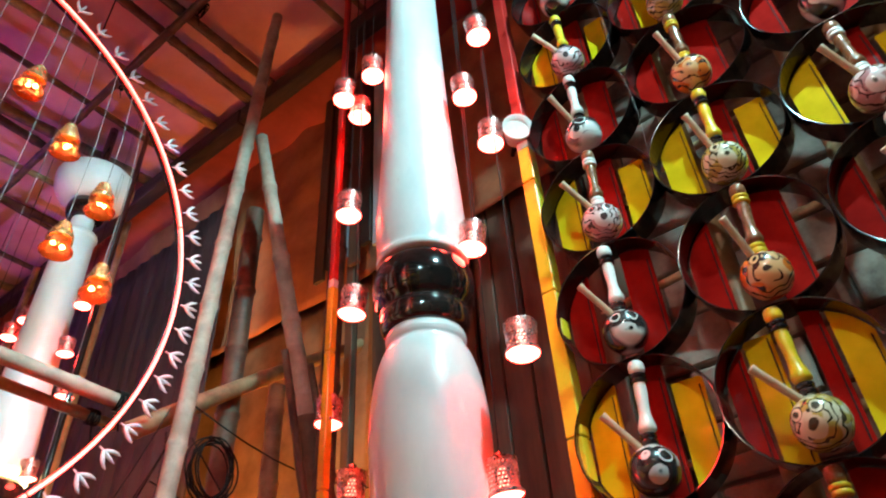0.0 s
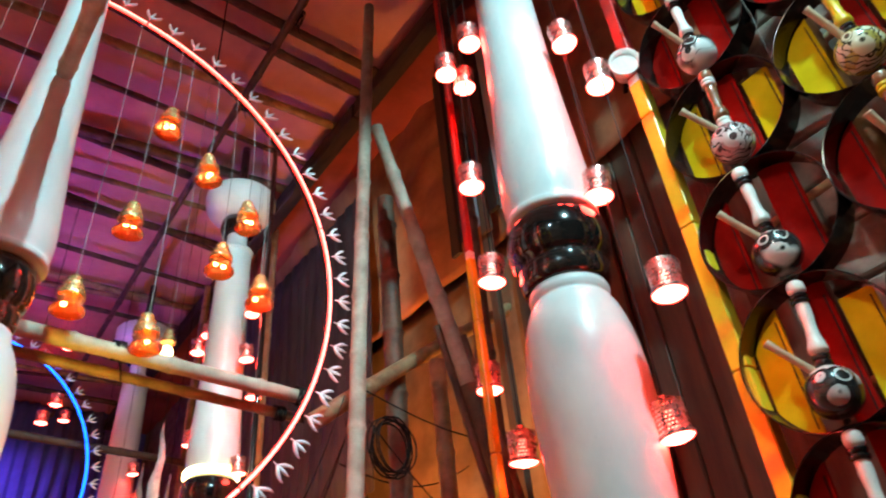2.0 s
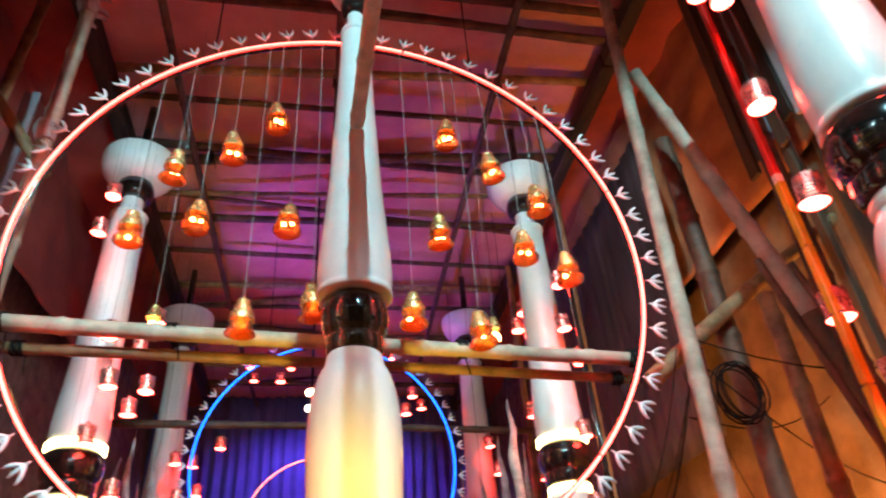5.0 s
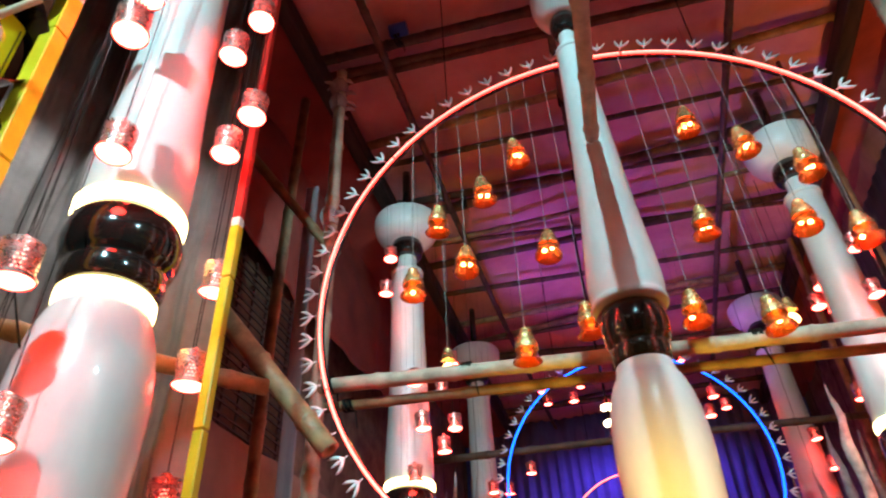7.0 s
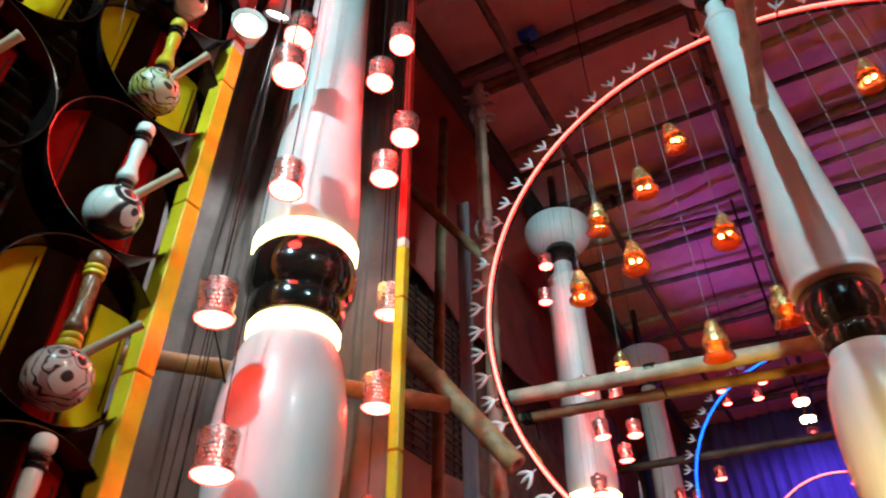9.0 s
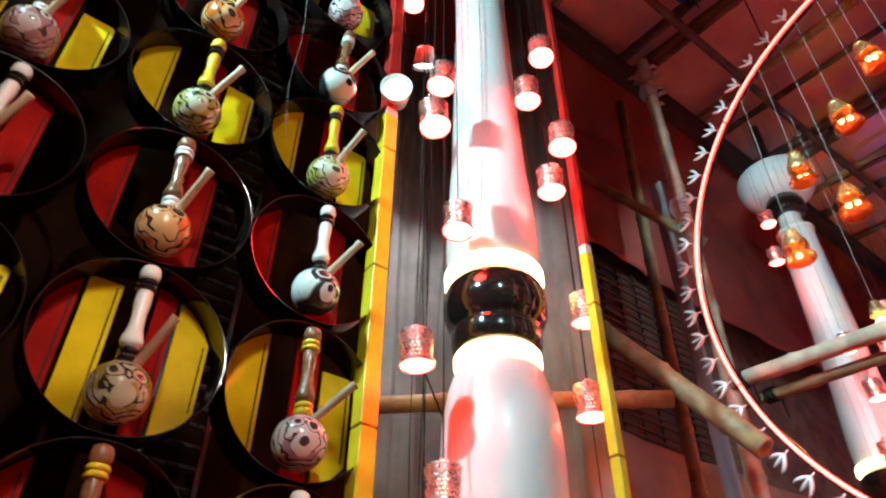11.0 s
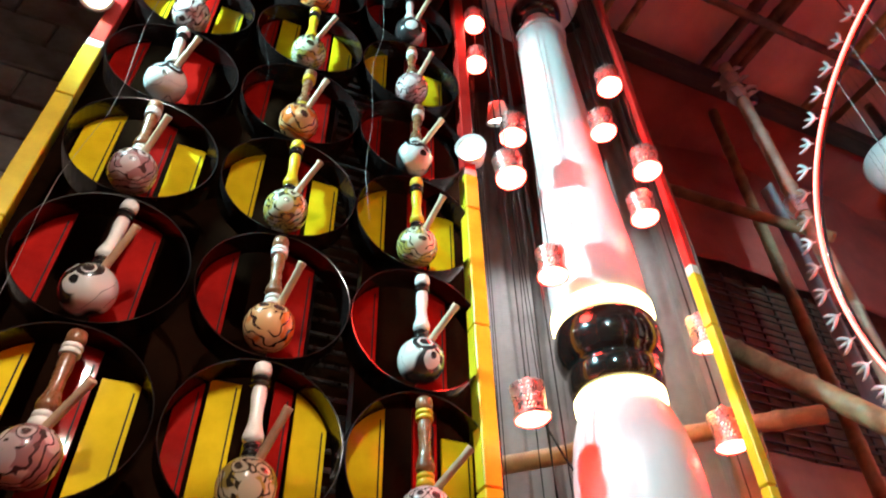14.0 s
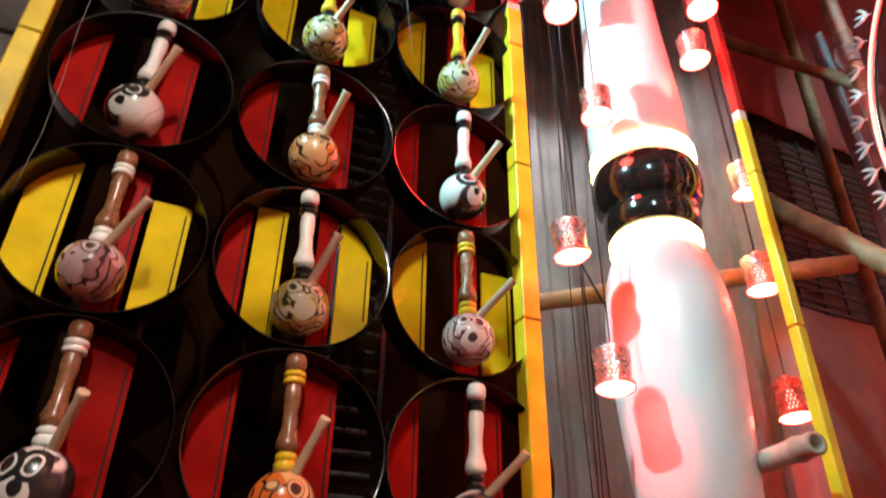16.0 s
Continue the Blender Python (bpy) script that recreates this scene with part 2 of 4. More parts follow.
GOURD = [
    (painted("gourd_monochrome", (0.03, 0.025, 0.025), (0.72, 0.70, 0.66), (0.02, 0.018, 0.018), 13, 0.89, 0.990, -0.2), "glossy black and white hand-painted gourd hookah"),
    (painted("gourd_orange", (0.66, 0.15, 0.02), (0.72, 0.40, 0.18), (0.05, 0.02, 0.015), 26, 0.972, 0.990, 0.10), "glossy orange and cream hand-painted gourd hookah"),
    (painted("gourd_pink", (0.40, 0.20, 0.20), (0.66, 0.52, 0.50), (0.06, 0.03, 0.03), 34, 0.972, 0.990, 0.12), "glossy dusty pink hand-painted gourd hookah"),
    (painted("gourd_olive", (0.42, 0.34, 0.08), (0.62, 0.58, 0.40), (0.05, 0.04, 0.02), 40, 0.972, 0.990, 0.16), "glossy olive and cream hand-painted gourd hookah"),
]


# ---- mesh helpers ----
def mesh(name, verts, faces, smooth=False):
    me = bpy.data.meshes.new(name)
    me.from_pydata(verts, [], faces)
    me.validate()
    if smooth:
        me.shade_smooth()
    return me


def weld(*pieces):
    verts, faces = [], []
    for v, f in pieces:
        k = len(verts)
        verts += [tuple(p) for p in v]
        faces += [tuple(i + k for i in q) for q in f]
    return verts, faces


def part(name, geo, material, parent=None, label="", smooth=False, at=None):
    data = geo if isinstance(geo, bpy.types.Mesh) else mesh(name, *geo, smooth=smooth)
    if not data.materials:
        data.materials.append(M[material] if isinstance(material, str) else material)
    ob = new(name, data)
    if parent:
        ob.parent = parent
    if at is not None:
        ob.matrix_basis = at
    if label:
        ob["label"] = label
    return ob


def thing(name, m, label, category, group="", kind=""):
    ob = new(name)
    ob.empty_display_size = 0.05
    ob.matrix_basis = m
    return tagged(ob, label, category, group, kind)


def box(x0, x1, y0, y1, z0, z1, b=0.0):
    """A block; b chamfers its upright and level edges."""
    if not b:
        v = [(x, y, z) for z in (z0, z1) for x, y in ((x0, y0), (x1, y0), (x1, y1), (x0, y1))]
        return v, [(3, 2, 1, 0), (4, 5, 6, 7), (0, 1, 5, 4), (1, 2, 6, 5), (2, 3, 7, 6), (3, 0, 4, 7)]
    v, f = [], []
    for z, i in ((z0, b), (z0 + b, 0), (z1 - b, 0), (z1, b)):
        c = b + i * 0.5
        for x, y in ((x0 + c, y0 + i), (x1 - c, y0 + i), (x1 - i, y0 + c), (x1 - i, y1 - c), (x1 - c, y1 - i), (x0 + c, y1 - i), (x0 + i, y1 - c), (x0 + i, y0 + c)):
            v.append((x, y, z))
    for k in range(3):
        for j in range(8):
            f.append((k * 8 + j, k * 8 + (j + 1) % 8, k * 8 + 8 + (j + 1) % 8, k * 8 + 8 + j))
    f += [tuple(range(7, -1, -1)), tuple(range(24, 32))]
    return v, f


def lathe(profile, n=32, closed=True):
    """A solid of revolution about z, from (radius, height) rows; closed: with end caps."""
    v, f = [], []
    for r, z in profile:
        v += [(r * math.cos(2 * math.pi * i / n), r * math.sin(2 * math.pi * i / n), z) for i in range(n)]
    for k in range(len(profile) - 1):
        for i in range(n):
            f.append((k * n + i, k * n + (i + 1) % n, k * n + n + (i + 1) % n, k * n + n + i))
    if closed:
        f.append(tuple(range(n - 1, -1, -1)))
        f.append(tuple(range((len(profile) - 1) * n, len(profile) * n)))
    return v, f


def spline(rows, steps=6):
    """A smooth run through (radius, height) rows."""
    out = []
    rows = [np.array(r, float) for r in rows]
    for k in range(len(rows) - 1):
        p0, p1, p2, p3 = rows[max(k - 1, 0)], rows[k], rows[k + 1], rows[min(k + 2, len(rows) - 1)]
        for s in range(steps):
            u = s / steps
            out.append(tuple(0.5 * (2 * p1 + (p2 - p0) * u + (2 * p0 - 5 * p1 + 4 * p2 - p3) * u * u + (3 * p1 - p0 - 3 * p2 + p3) * u ** 3)))
    out.append(tuple(rows[-1]))
    return out


def tube(points, radii, n=10, closed=False):
    """A round bar along points."""
    pts = [Vector(p) for p in points]
    rad = radii if isinstance(radii, (list, tuple)) else [radii] * len(pts)
    v, f, side = [], [], None
    for k, p in enumerate(pts):
        a = pts[(k - 1) % len(pts)] if closed or k else p
        c = pts[(k + 1) % len(pts)] if closed or k < len(pts) - 1 else p
        d = (c - a).normalized()
        side = (side - d * side.dot(d)).normalized() if side else d.orthogonal().normalized()
        up = d.cross(side)
        v += [tuple(p + rad[k] * (math.cos(2 * math.pi * i / n) * side + math.sin(2 * math.pi * i / n) * up)) for i in range(n)]
    rings = len(pts)
    for k in range(rings if closed else rings - 1):
        for i in range(n):
            a, b = k * n, ((k + 1) % rings) * n
            f.append((a + i, a + (i + 1) % n, b + (i + 1) % n, b + i))
    if not closed:
        f += [tuple(range(n - 1, -1, -1)), tuple(range((rings - 1) * n, rings * n))]
    return v, f


def bamboo(name, a, b, r, label, material="bamboo", seed=0, group="", step=0.32, thin=0.12):
    """A bamboo pole from a to b, with swollen nodes, a slight bow and a hollow end."""
    rng = random.Random(seed + 17)
    a, b = Vector(a), Vector(b)
    length = (b - a).length
    d = (b - a).normalized()
    side = d.orthogonal().normalized()
    bow = rng.uniform(-0.012, 0.012) * length
    rows, at = [(0.0, 0.5), (0.0, 0.8), (0.0, 1.0)], step * rng.uniform(0.3, 1)
    while at < length - 0.05:
        rows += [(at - 0.03, 0.98), (at - 0.008, 1.06), (at, 1.16), (at + 0.008, 1.06), (at + 0.03, 0.97), (at + step * 0.5, 0.96)]
        at += step * rng.uniform(0.85, 1.15)
    rows = [q for q in rows if q[0] < length] + [(length, 1.0), (length, 0.62), (length - 0.05, 0.55)]
    pts = [a + d * s + side * bow * math.sin(math.pi * s / length) for s, _ in rows]
    v, f = [], []
    n = 10
    up = d.cross(side)
    for p, (s, q) in zip(pts, rows):
        taper = r * q * (1 - thin * s / length)
        v += [tuple(p + taper * (math.cos(2 * math.pi * i / n) * side + math.sin(2 * math.pi * i / n) * up)) for i in range(n)]
    for k in range(len(rows) - 1):
        for i in range(n):
            f.append((k * n + i, k * n + (i + 1) % n, k * n + n + (i + 1) % n, k * n + n + i))
    f += [tuple(range(n - 1, -1, -1)), tuple(range((len(rows) - 1) * n, len(rows) * n))]
    return tagged(part(name, (v, f), material, smooth=True), label, "bamboo pole", group)


def cloth(x0, x1, y0, y1, nx, ny, high, amp, seed, axis="z", thick=0.006, fold=0.0):
    """A sagging, wrinkled sheet with thickness; axis names the way it faces."""
    v, f = [], []
    for s in (0, thick):
        for j in range(ny + 1):
            for i in range(nx + 1):
                a, b = x0 + (x1 - x0) * i / nx, y0 + (y1 - y0) * j / ny
                c = high + amp * (noise.noise((a * 1.6 + seed, b * 1.6, seed)) + 0.5 * noise.noise((a * 4.5, b * 4.5 + seed, 3.1))) + s + fold * (math.sin(a * 42 + 2.5 * noise.noise((a * 3, b * 0.8, seed))) + 0.35 * math.sin(a * 109 + 4 * noise.noise((a * 2, b * 0.5, seed + 4))))
                v.append({"z": (a, b, c), "x": (c, a, b), "y": (a, c, b)}[axis])
    m = (nx + 1) * (ny + 1)
    for j in range(ny):
        for i in range(nx):
            k = j * (nx + 1) + i
            f += [(k, k + 1, k + nx + 2, k + nx + 1), (m + k, m + k + nx + 1, m + k + nx + 2, m + k + 1)]
    rim = [i for i in range(nx)] + [nx + j * (nx + 1) for j in range(ny)] + [m - 1 - i for i in range(nx)] + [(ny - j) * (nx + 1) for j in range(ny)]
    for k, a in enumerate(rim):
        b = rim[(k + 1) % len(rim)]
        f.append((a, a + m, b + m, b))
    return v, f


# ---- setting ----
tagged(part("floor", box(-2.6, 2.4, -3.2, 10.2, -0.12, 0.0), "floor"), "dull red floor matting", "floor", kind="structure")
tagged(part("ceiling", cloth(-1.75, 1.7, -3.0, 10.0, 60, 200, 5.47, 0.028, 2.0), "cloth", smooth=True), "sagging dusty red roof cloth over bamboo", "ceiling", kind="structure")
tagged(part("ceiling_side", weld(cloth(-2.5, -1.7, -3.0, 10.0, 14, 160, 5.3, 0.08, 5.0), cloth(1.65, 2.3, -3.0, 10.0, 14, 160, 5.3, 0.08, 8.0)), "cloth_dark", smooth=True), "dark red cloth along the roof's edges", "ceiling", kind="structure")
wall_east = tagged(part("wall_east", box(2.2, 2.3, -3.1, 10.1, 0.0, 5.6), "mortar"), "rough grey-brown block wall behind the scaffold", "wall", kind="structure")
wall_west = tagged(part("wall_west", box(-2.5, -2.4, -3.1, 10.1, 0.0, 5.6), "mortar"), "rough grey block wall behind the scaffold", "wall", kind="structure")
tagged(part("curtain_north", cloth(-2.3, 2.1, 0.0, 5.45, 240, 20, 9.78, 0.06, 61.0, "y", 0.006, 0.03), "navy", smooth=True), "pleated navy cloth hung across the corridor's end", "curtain", kind="structure")
tagged(part("wall_north", box(-2.4, 2.2, 9.9, 10.0, 0.0, 5.6), "navy"), "dark blue cloth wall closing the corridor", "wall", kind="structure")
tagged(part("wall_south", box(-2.4, 2.2, -3.1, -3.0, 0.0, 5.6), "dark"), "dark cloth wall closing the corridor", "wall", kind="structure")


# ---- columns ----
def column(x, y, lit, scale=1.0, label="", slim=1.0, taper=0.0, drop=0.0):
    c = thing("column", pose(x, y, 0), label, "column", "turned columns")
    base = 0.0 if scale == 1 else 0.296
    low = lambda h: h - drop * min(1.0, max(0.0, (h - 1.9) / 0.6), max(0.0, (3.9 - h) / 0.9))  # noqa: E731
    z = lambda rows: spline([(r * scale * (1 - taper * min(max((h - 3.0) / 1.5, 0), 1)), low(h) * scale + base) for r, h in rows])  # noqa: E731
    part("plinth", box(-0.17, 0.17, -0.17, 0.17, 0, 0.12 * scale + base, 0.012), "white", c)
    part("lower_vase", lathe(z([(0.145, 0.12), (0.15, 0.3), (0.11, 0.5), (0.095, 0.85), (0.10, 1.2), (0.118, 1.6), (0.138, 1.9), (0.153, 2.12), (0.162, 2.30), (0.160, 2.42), (0.148, 2.52), (0.128, 2.59), (0.112, 2.62)] + ([(0.116, 2.635), (0.118, 2.65), (0.110, 2.668)] if scale == 1 else [(0.106, 2.64), (0.100, 2.668)]) + [(0.09, 2.67)]), 48), "white", c, smooth=True)
    part("knob", lathe(z([(r * slim, h) for r, h in ((0.085, 2.66), (0.118, 2.668), (0.132, 2.69), (0.134, 2.725), (0.131, 2.742), (0.146, 2.765), (0.156, 2.80), (0.157, 2.835), (0.149, 2.875), (0.134, 2.90), (0.11, 2.915))]), 48), "black", c, "glossy black lacquered knob", smooth=True)
    part("upper_shaft", lathe(z([(0.11, 2.905), (0.140, 2.91), (0.146, 2.925), (0.142, 2.945), (0.146, 3.0), (0.146, 3.08), (0.138, 3.24), (0.127, 3.45), (0.119, 3.75), (0.111, 4.1), (0.107, 4.38), (0.107, 4.43), (0.115, 4.44), (0.115, 4.46), (0.100, 4.475), (0.076, 4.49), (0.068, 4.53), (0.066, 4.59), (0.05, 4.60)]), 48), "white", c, smooth=True)
    part("cap", lathe(z([(0.05, 4.585), (0.10, 4.60), (0.118, 4.64), (0.118, 4.69), (0.10, 4.73), (0.06, 4.74)]), 40), "black", c, "glossy black cap", smooth=True)
    part("cup", lathe(z([(0.07, 4.72), (0.15, 4.732), (0.215, 4.785), (0.240, 4.855), (0.243, 4.915), (0.236, 4.935), (0.226, 4.935), (0.20, 4.88), (0.1, 4.84)]), 44), "white", c, "white rounded cup", smooth=True)
    part("finial", lathe(z([(0.06, 4.83), (0.06, 4.90), (0.035, 4.99), (0.03, 5.44)]), 20), "black", c, smooth=True)
    if lit:
        for lo, hi, r in ((2.90, 2.946, 0.147), (2.618, 2.662, 0.119)):
            lo, hi = low(lo), low(hi)
            part("led_band", lathe([(r * scale, lo * scale + base), (r * scale + 0.006, lo * scale + base + 0.008), (r * scale + 0.006, hi * scale + base - 0.008), (r * scale, hi * scale + base)], 48), "led_warm", c, "glowing warm white light band", smooth=True)
    return c


WHITE_LIT = "white turned column with black knob and glowing light bands"
WHITE_DIM = "white turned column with black knob, its bands unlit"
column(-1.43, 1.67, True, label=WHITE_LIT, drop=0.056)
column(1.26, 1.635, False, label=WHITE_DIM, drop=0.036)
BAYS = (0.0, 2.70, 4.90)
for y in BAYS[1:]:
    column(-1.47, 1.65 + y, True, label=WHITE_LIT)
    column(1.21, 1.65 + y, True, label=WHITE_LIT)
column(-0.105, 2.43, False, 0.844, "slimmer white column with black knob standing mid-corridor", 0.80, 0.36)


# ---- light rings ----
def light_ring(x, y, z, r, glowing, label, forks, arcs=6, phase=0.3):
    ring = thing("light_ring", pose(x, y, z), label, "light ring", "corridor rings")
    full = [(r * math.cos(2 * math.pi * i / 120), 0.026, r * math.sin(2 * math.pi * i / 120)) for i in range(120)]
    part("hoop_frame", tube(full, 0.010, 8, True), "hoop", ring, "dark metal hoop", smooth=True)
    for k in range(arcs):
        a0, a1 = phase + 2 * math.pi * k / arcs, phase + 2 * math.pi * (k + 1) / arcs - 0.008
        n = 160
        pts = [(r * math.cos(a0 + (a1 - a0) * i / n), 0, r * math.sin(a0 + (a1 - a0) * i / n)) for i in range(n + 1)]
        lit = part("led_tube", tube(pts, [(0.0058 if i % 2 else 0.0040) * (1 + 0.6 * (y > 4)) for i in range(n + 1)], 8), glowing, ring, smooth=True)
        part("sleeve", tube([(a, 0.004, c) for a, _, c in pts[::8]], 0.0068, 8), glowing.replace("led", "sleeve"), lit, "glowing coloured sleeve", smooth=True)
    for dx in (-0.5, 0.5):
        part("hanger", tube([(dx * r, 0.016, 0.86 * r), (dx * r, 0.016, 5.5 - z)], 0.003, 6), "wire", ring, "thin hanging wire")
    if forks:
        prongs = []
        for lean in (-1, 0, 1):
            pts = [(lean * (0.001 + 0.031 * math.sin(u * 1.57)), 0, 0.006 + u * (0.050 if lean else 0.054)) for u in (0, 0.2, 0.4, 0.6, 0.8, 1.0)]
            prongs.append(tube(pts, [0.0045, 0.0066, 0.0074, 0.0066, 0.0046, 0.0014], 6))
        prongs.append(tube([(0, 0, -0.012), (0, 0, 0.016)], 0.0025, 6))
        data = mesh("fork", *weld(*prongs), smooth=True)
        rng = random.Random(4)
        for k in range(forks):
            a = 2 * math.pi * k / forks
            part("ornament", data, "ornament", ring, at=Matrix.Translation(((r + 0.03) * math.cos(a), 0, (r + 0.03) * math.sin(a))) @ pose(0, 0, 0, 0, 90 - math.degrees(a) + rng.uniform(-7, 7), 0))
    return ring


light_ring(-0.136, 2.62, 3.08, 1.15, "led_red", "large glowing red light ring edged with small white forks", 70)
light_ring(-0.15, 5.55, 3.2, 0.94, "led_blue", "glowing blue light ring edged with small forks", 56)
light_ring(-0.2, 8.2, 3.3, 0.78, "led_red", "small glowing red light ring far along the corridor", 0)


# ---- pendant lamps ----
def lattice(r0, r1, h, cols, rows):
    """A tapered tin cylinder punched with a net of holes."""
    v, f = [], []
    for j in range(rows):
        for i in range(cols):
            k = len(v)
            skew = 0.5 * (j % 2)
            for e in (0.0, 0.27):
                for u, w in ((e, e), (1 - e, e), (1 - e, 1 - e), (e, 1 - e)):
                    a, q = 2 * math.pi * (i + u + skew) / cols, (j + w) / rows
                    rr = r0 + (r1 - r0) * q
                    v.append((rr * math.cos(a), rr * math.sin(a), h * (q - 1)))
            f += [(k + s, k + (s + 1) % 4, k + 4 + (s + 1) % 4, k + 4 + s) for s in range(4)]
    return v, f


SHADE = mesh("shade", *weld(lattice(0.037, 0.044, 0.088, 26, 9), lathe([(0.0435, -0.090), (0.0455, -0.090), (0.0460, -0.082), (0.0445, -0.080)], 26, False)))
TOP = mesh("lamp_top", *lathe([(0.010, 0.022), (0.013, 0.02), (0.014, 0.004), (0.036, 0.001), (0.037, -0.003)][::-1], 24), smooth=True)
DIFFUSER = mesh("lamp_bulb", *lathe([(0.008, -0.100), (0.022, -0.0975), (0.036, -0.092), (0.0425, -0.087), (0.0405, -0.085)], 24), smooth=True)
CORE = mesh("lamp_core", *lathe([(0.0400, -0.0845), (0.030, -0.078), (0.016, -0.070), (0.013, -0.05), (0.010, -0.02)], 20), smooth=True)


def cable(length, wave=0.004, r=0.0018):
    pts = [(wave * math.sin(s * 5.0), wave * math.cos(s * 4.0) - wave, s * length) for s in np.linspace(0, 1, 7)]
    return tube(pts, r, 5)


def pendant(x, y, z, top, tilt=(0, 0)):
    lamp = thing("pendant_lamp", pose(x, y, z + 0.045), "small punched tin pendant lamp glowing red on a black cable", "lamp", "red pendant lamps")
    turn = pose(0, 0, 0, tilt[0], tilt[1], 0)
    shade = part("shade", SHADE, "tin", lamp, at=turn)
    part("lamp_top", TOP, "tin", shade)
    part("bulb", DIFFUSER, "bulb_red", lamp, "glowing red bulb", at=turn)
    part("core", CORE, "bulb_core", lamp, "dim inner bulb neck", at=turn)
    part("cable", cable(top - z - 0.05, 0.004, 0.0018 if y < 3 else 0.0006), "wire", lamp)
    return lamp


LEFT_LAMPS = ((-1.32, 1.44, 2.93), (-1.37, 1.34, 2.49), (-1.23, 1.76, 3.20), (-1.15, 1.75, 3.33), (-1.20, 1.66, 3.55), (-1.14, 1.69, 3.74), (-1.29, 1.36, 3.48), (-1.22, 1.27, 3.16), (-1.27, 1.89, 2.78), (-1.29, 1.88, 2.48), (-1.36, 1.42, 2.16), (-1.36, 1.96, 2.17), (-1.44, 1.34, 4.42), (-1.47, 1.35, 4.16))
RIGHT_LAMPS = ((1.24, 1.31, 2.48), (1.31, 2.08, 2.56), (1.16, 1.87, 3.21), (1.16, 1.77, 3.89), (1.30, 1.46, 2.93), (1.32, 1.36, 3.34), (1.28, 1.43, 3.60), (1.26, 1.33, 3.85), (1.14, 1.90, 3.83), (1.22, 1.89, 3.79), (1.18, 1.85, 2.81), (1.31, 1.46, 2.18), (1.29, 1.95, 2.28))
rng = random.Random(11)
for bay in (0, 1, 2):
    for x, y, z in LEFT_LAMPS + RIGHT_LAMPS:
        if bay == 2 and z > 3.7:
            continue
        dx = (-0.05 if x < 0 else -0.02) * (bay > 0)
        pendant(x + dx, y + BAYS[bay], z, 5.50, (rng.uniform(-5, 5), rng.uniform(-5, 5)))


for k in range(16):
    x, y, z = AXIS + 0.9 * math.sin(k * 2.4), 5.9 + 0.17 * k, 3.3 + 0.12 * k + 0.055 * ((k * 7) % 13)
    pendant(x, y, z, 5.50)

# ---- bells ----
BELL = mesh("bell_glass", *lathe(spline([(0.018, -0.002), (0.030, -0.012), (0.036, -0.035), (0.042, -0.055), (0.052, -0.070), (0.049, -0.071), (0.038, -0.054), (0.030, -0.03), (0.016, -0.012)], 3), 28), smooth=True)
BELL_CAP = mesh("bell_cap", *lathe(spline([(0.006, 0.052), (0.016, 0.05), (0.020, 0.040), (0.019, 0.032), (0.026, 0.024), (0.027, 0.012), (0.034, 0.002), (0.037, -0.020), (0.036, -0.022)], 3)[::-1], 28), smooth=True)
BELL_BULB = mesh("bell_bulb", *lathe(spline([(0.004, -0.066), (0.016, -0.062), (0.022, -0.05), (0.016, -0.034), (0.006, -0.026)], 3), 16), smooth=True)
BELLS = ((-0.417, 3.709), (-0.575, 3.533), (-0.773, 3.42), (-0.666, 3.189), (-0.885, 3.127), (-0.34, 3.187), (-0.245, 2.834), (-0.472, 2.772), (0.287, 3.672), (0.459, 3.5), (0.635, 3.331), (0.225, 3.157), (0.55, 3.099), (0.709, 3.006), (0.107, 2.811), (0.342, 2.739))
for x, z in BELLS:
    turn = pose(0, 0, 0, rng.uniform(-7, 7), rng.uniform(-7, 7), rng.uniform(0, 360))
    bell = thing("bell_light", pose(x, 2.60, z + 0.015), "amber glass bell light with gold cap hanging on a string", "bell light", "bell lights in the ring")
    part("glass", BELL, "amber", bell, "glowing amber glass bell", at=turn)
    part("cap", BELL_CAP, "gold", bell, "crinkled gold cap", at=turn @ Matrix.Scale(1.14, 4))
    part("bulb", BELL_BULB, "bulb_amber", bell, at=turn @ Matrix.Translation((0.015, 0, -0.026)) @ Matrix.Scale(0.40, 4))
    part("bulb", BELL_BULB, "bulb_amber", bell, at=turn @ Matrix.Translation((-0.013, 0.008, -0.020)) @ Matrix.Scale(0.34, 4))
    high = 3.08 + math.sqrt(max(1.15 ** 2 - (x + 0.136) ** 2, 0.0)) - z - 0.03
    part("string", tube([(0, 0, 0.05), (0.004, 0, high * 0.5), (0, 0.03, high)], 0.0016, 5), "string", bell)

# ---- bamboo ----
bamboo("bamboo_beam", (-1.32, 2.74, 2.825), (0.98, 2.74, 2.696), 0.030, "pale bamboo beam lashed across the corridor", "bamboo_pale", 1, "cross beams")
bamboo("bamboo_beam", (-1.33, 2.80, 2.760), (0.99, 2.80, 2.640), 0.021, "thin bamboo beam below another across the corridor", "bamboo", 2, "cross beams")
bamboo("bamboo_pole", (-0.085, -0.6, 2.95), (-0.105, 2.325, 3.434), 0.030, "bamboo pole reaching out towards the middle column", "bamboo_pale", 3)
bamboo("bamboo_pole", (1.02, 2.6, 0.0), (1.235, 2.6, 5.15), 0.034, "pale weathered bamboo upright of the scaffold", "bamboo_pale", 4, "scaffold poles")
leaning = bamboo("bamboo_pole", (2.0, 2.55, 1.6), (1.22, 2.55, 4.1), 0.054, "thick bamboo pole leaning against the scaffold", "bamboo_pale", 5, "scaffold poles", thin=0.45)
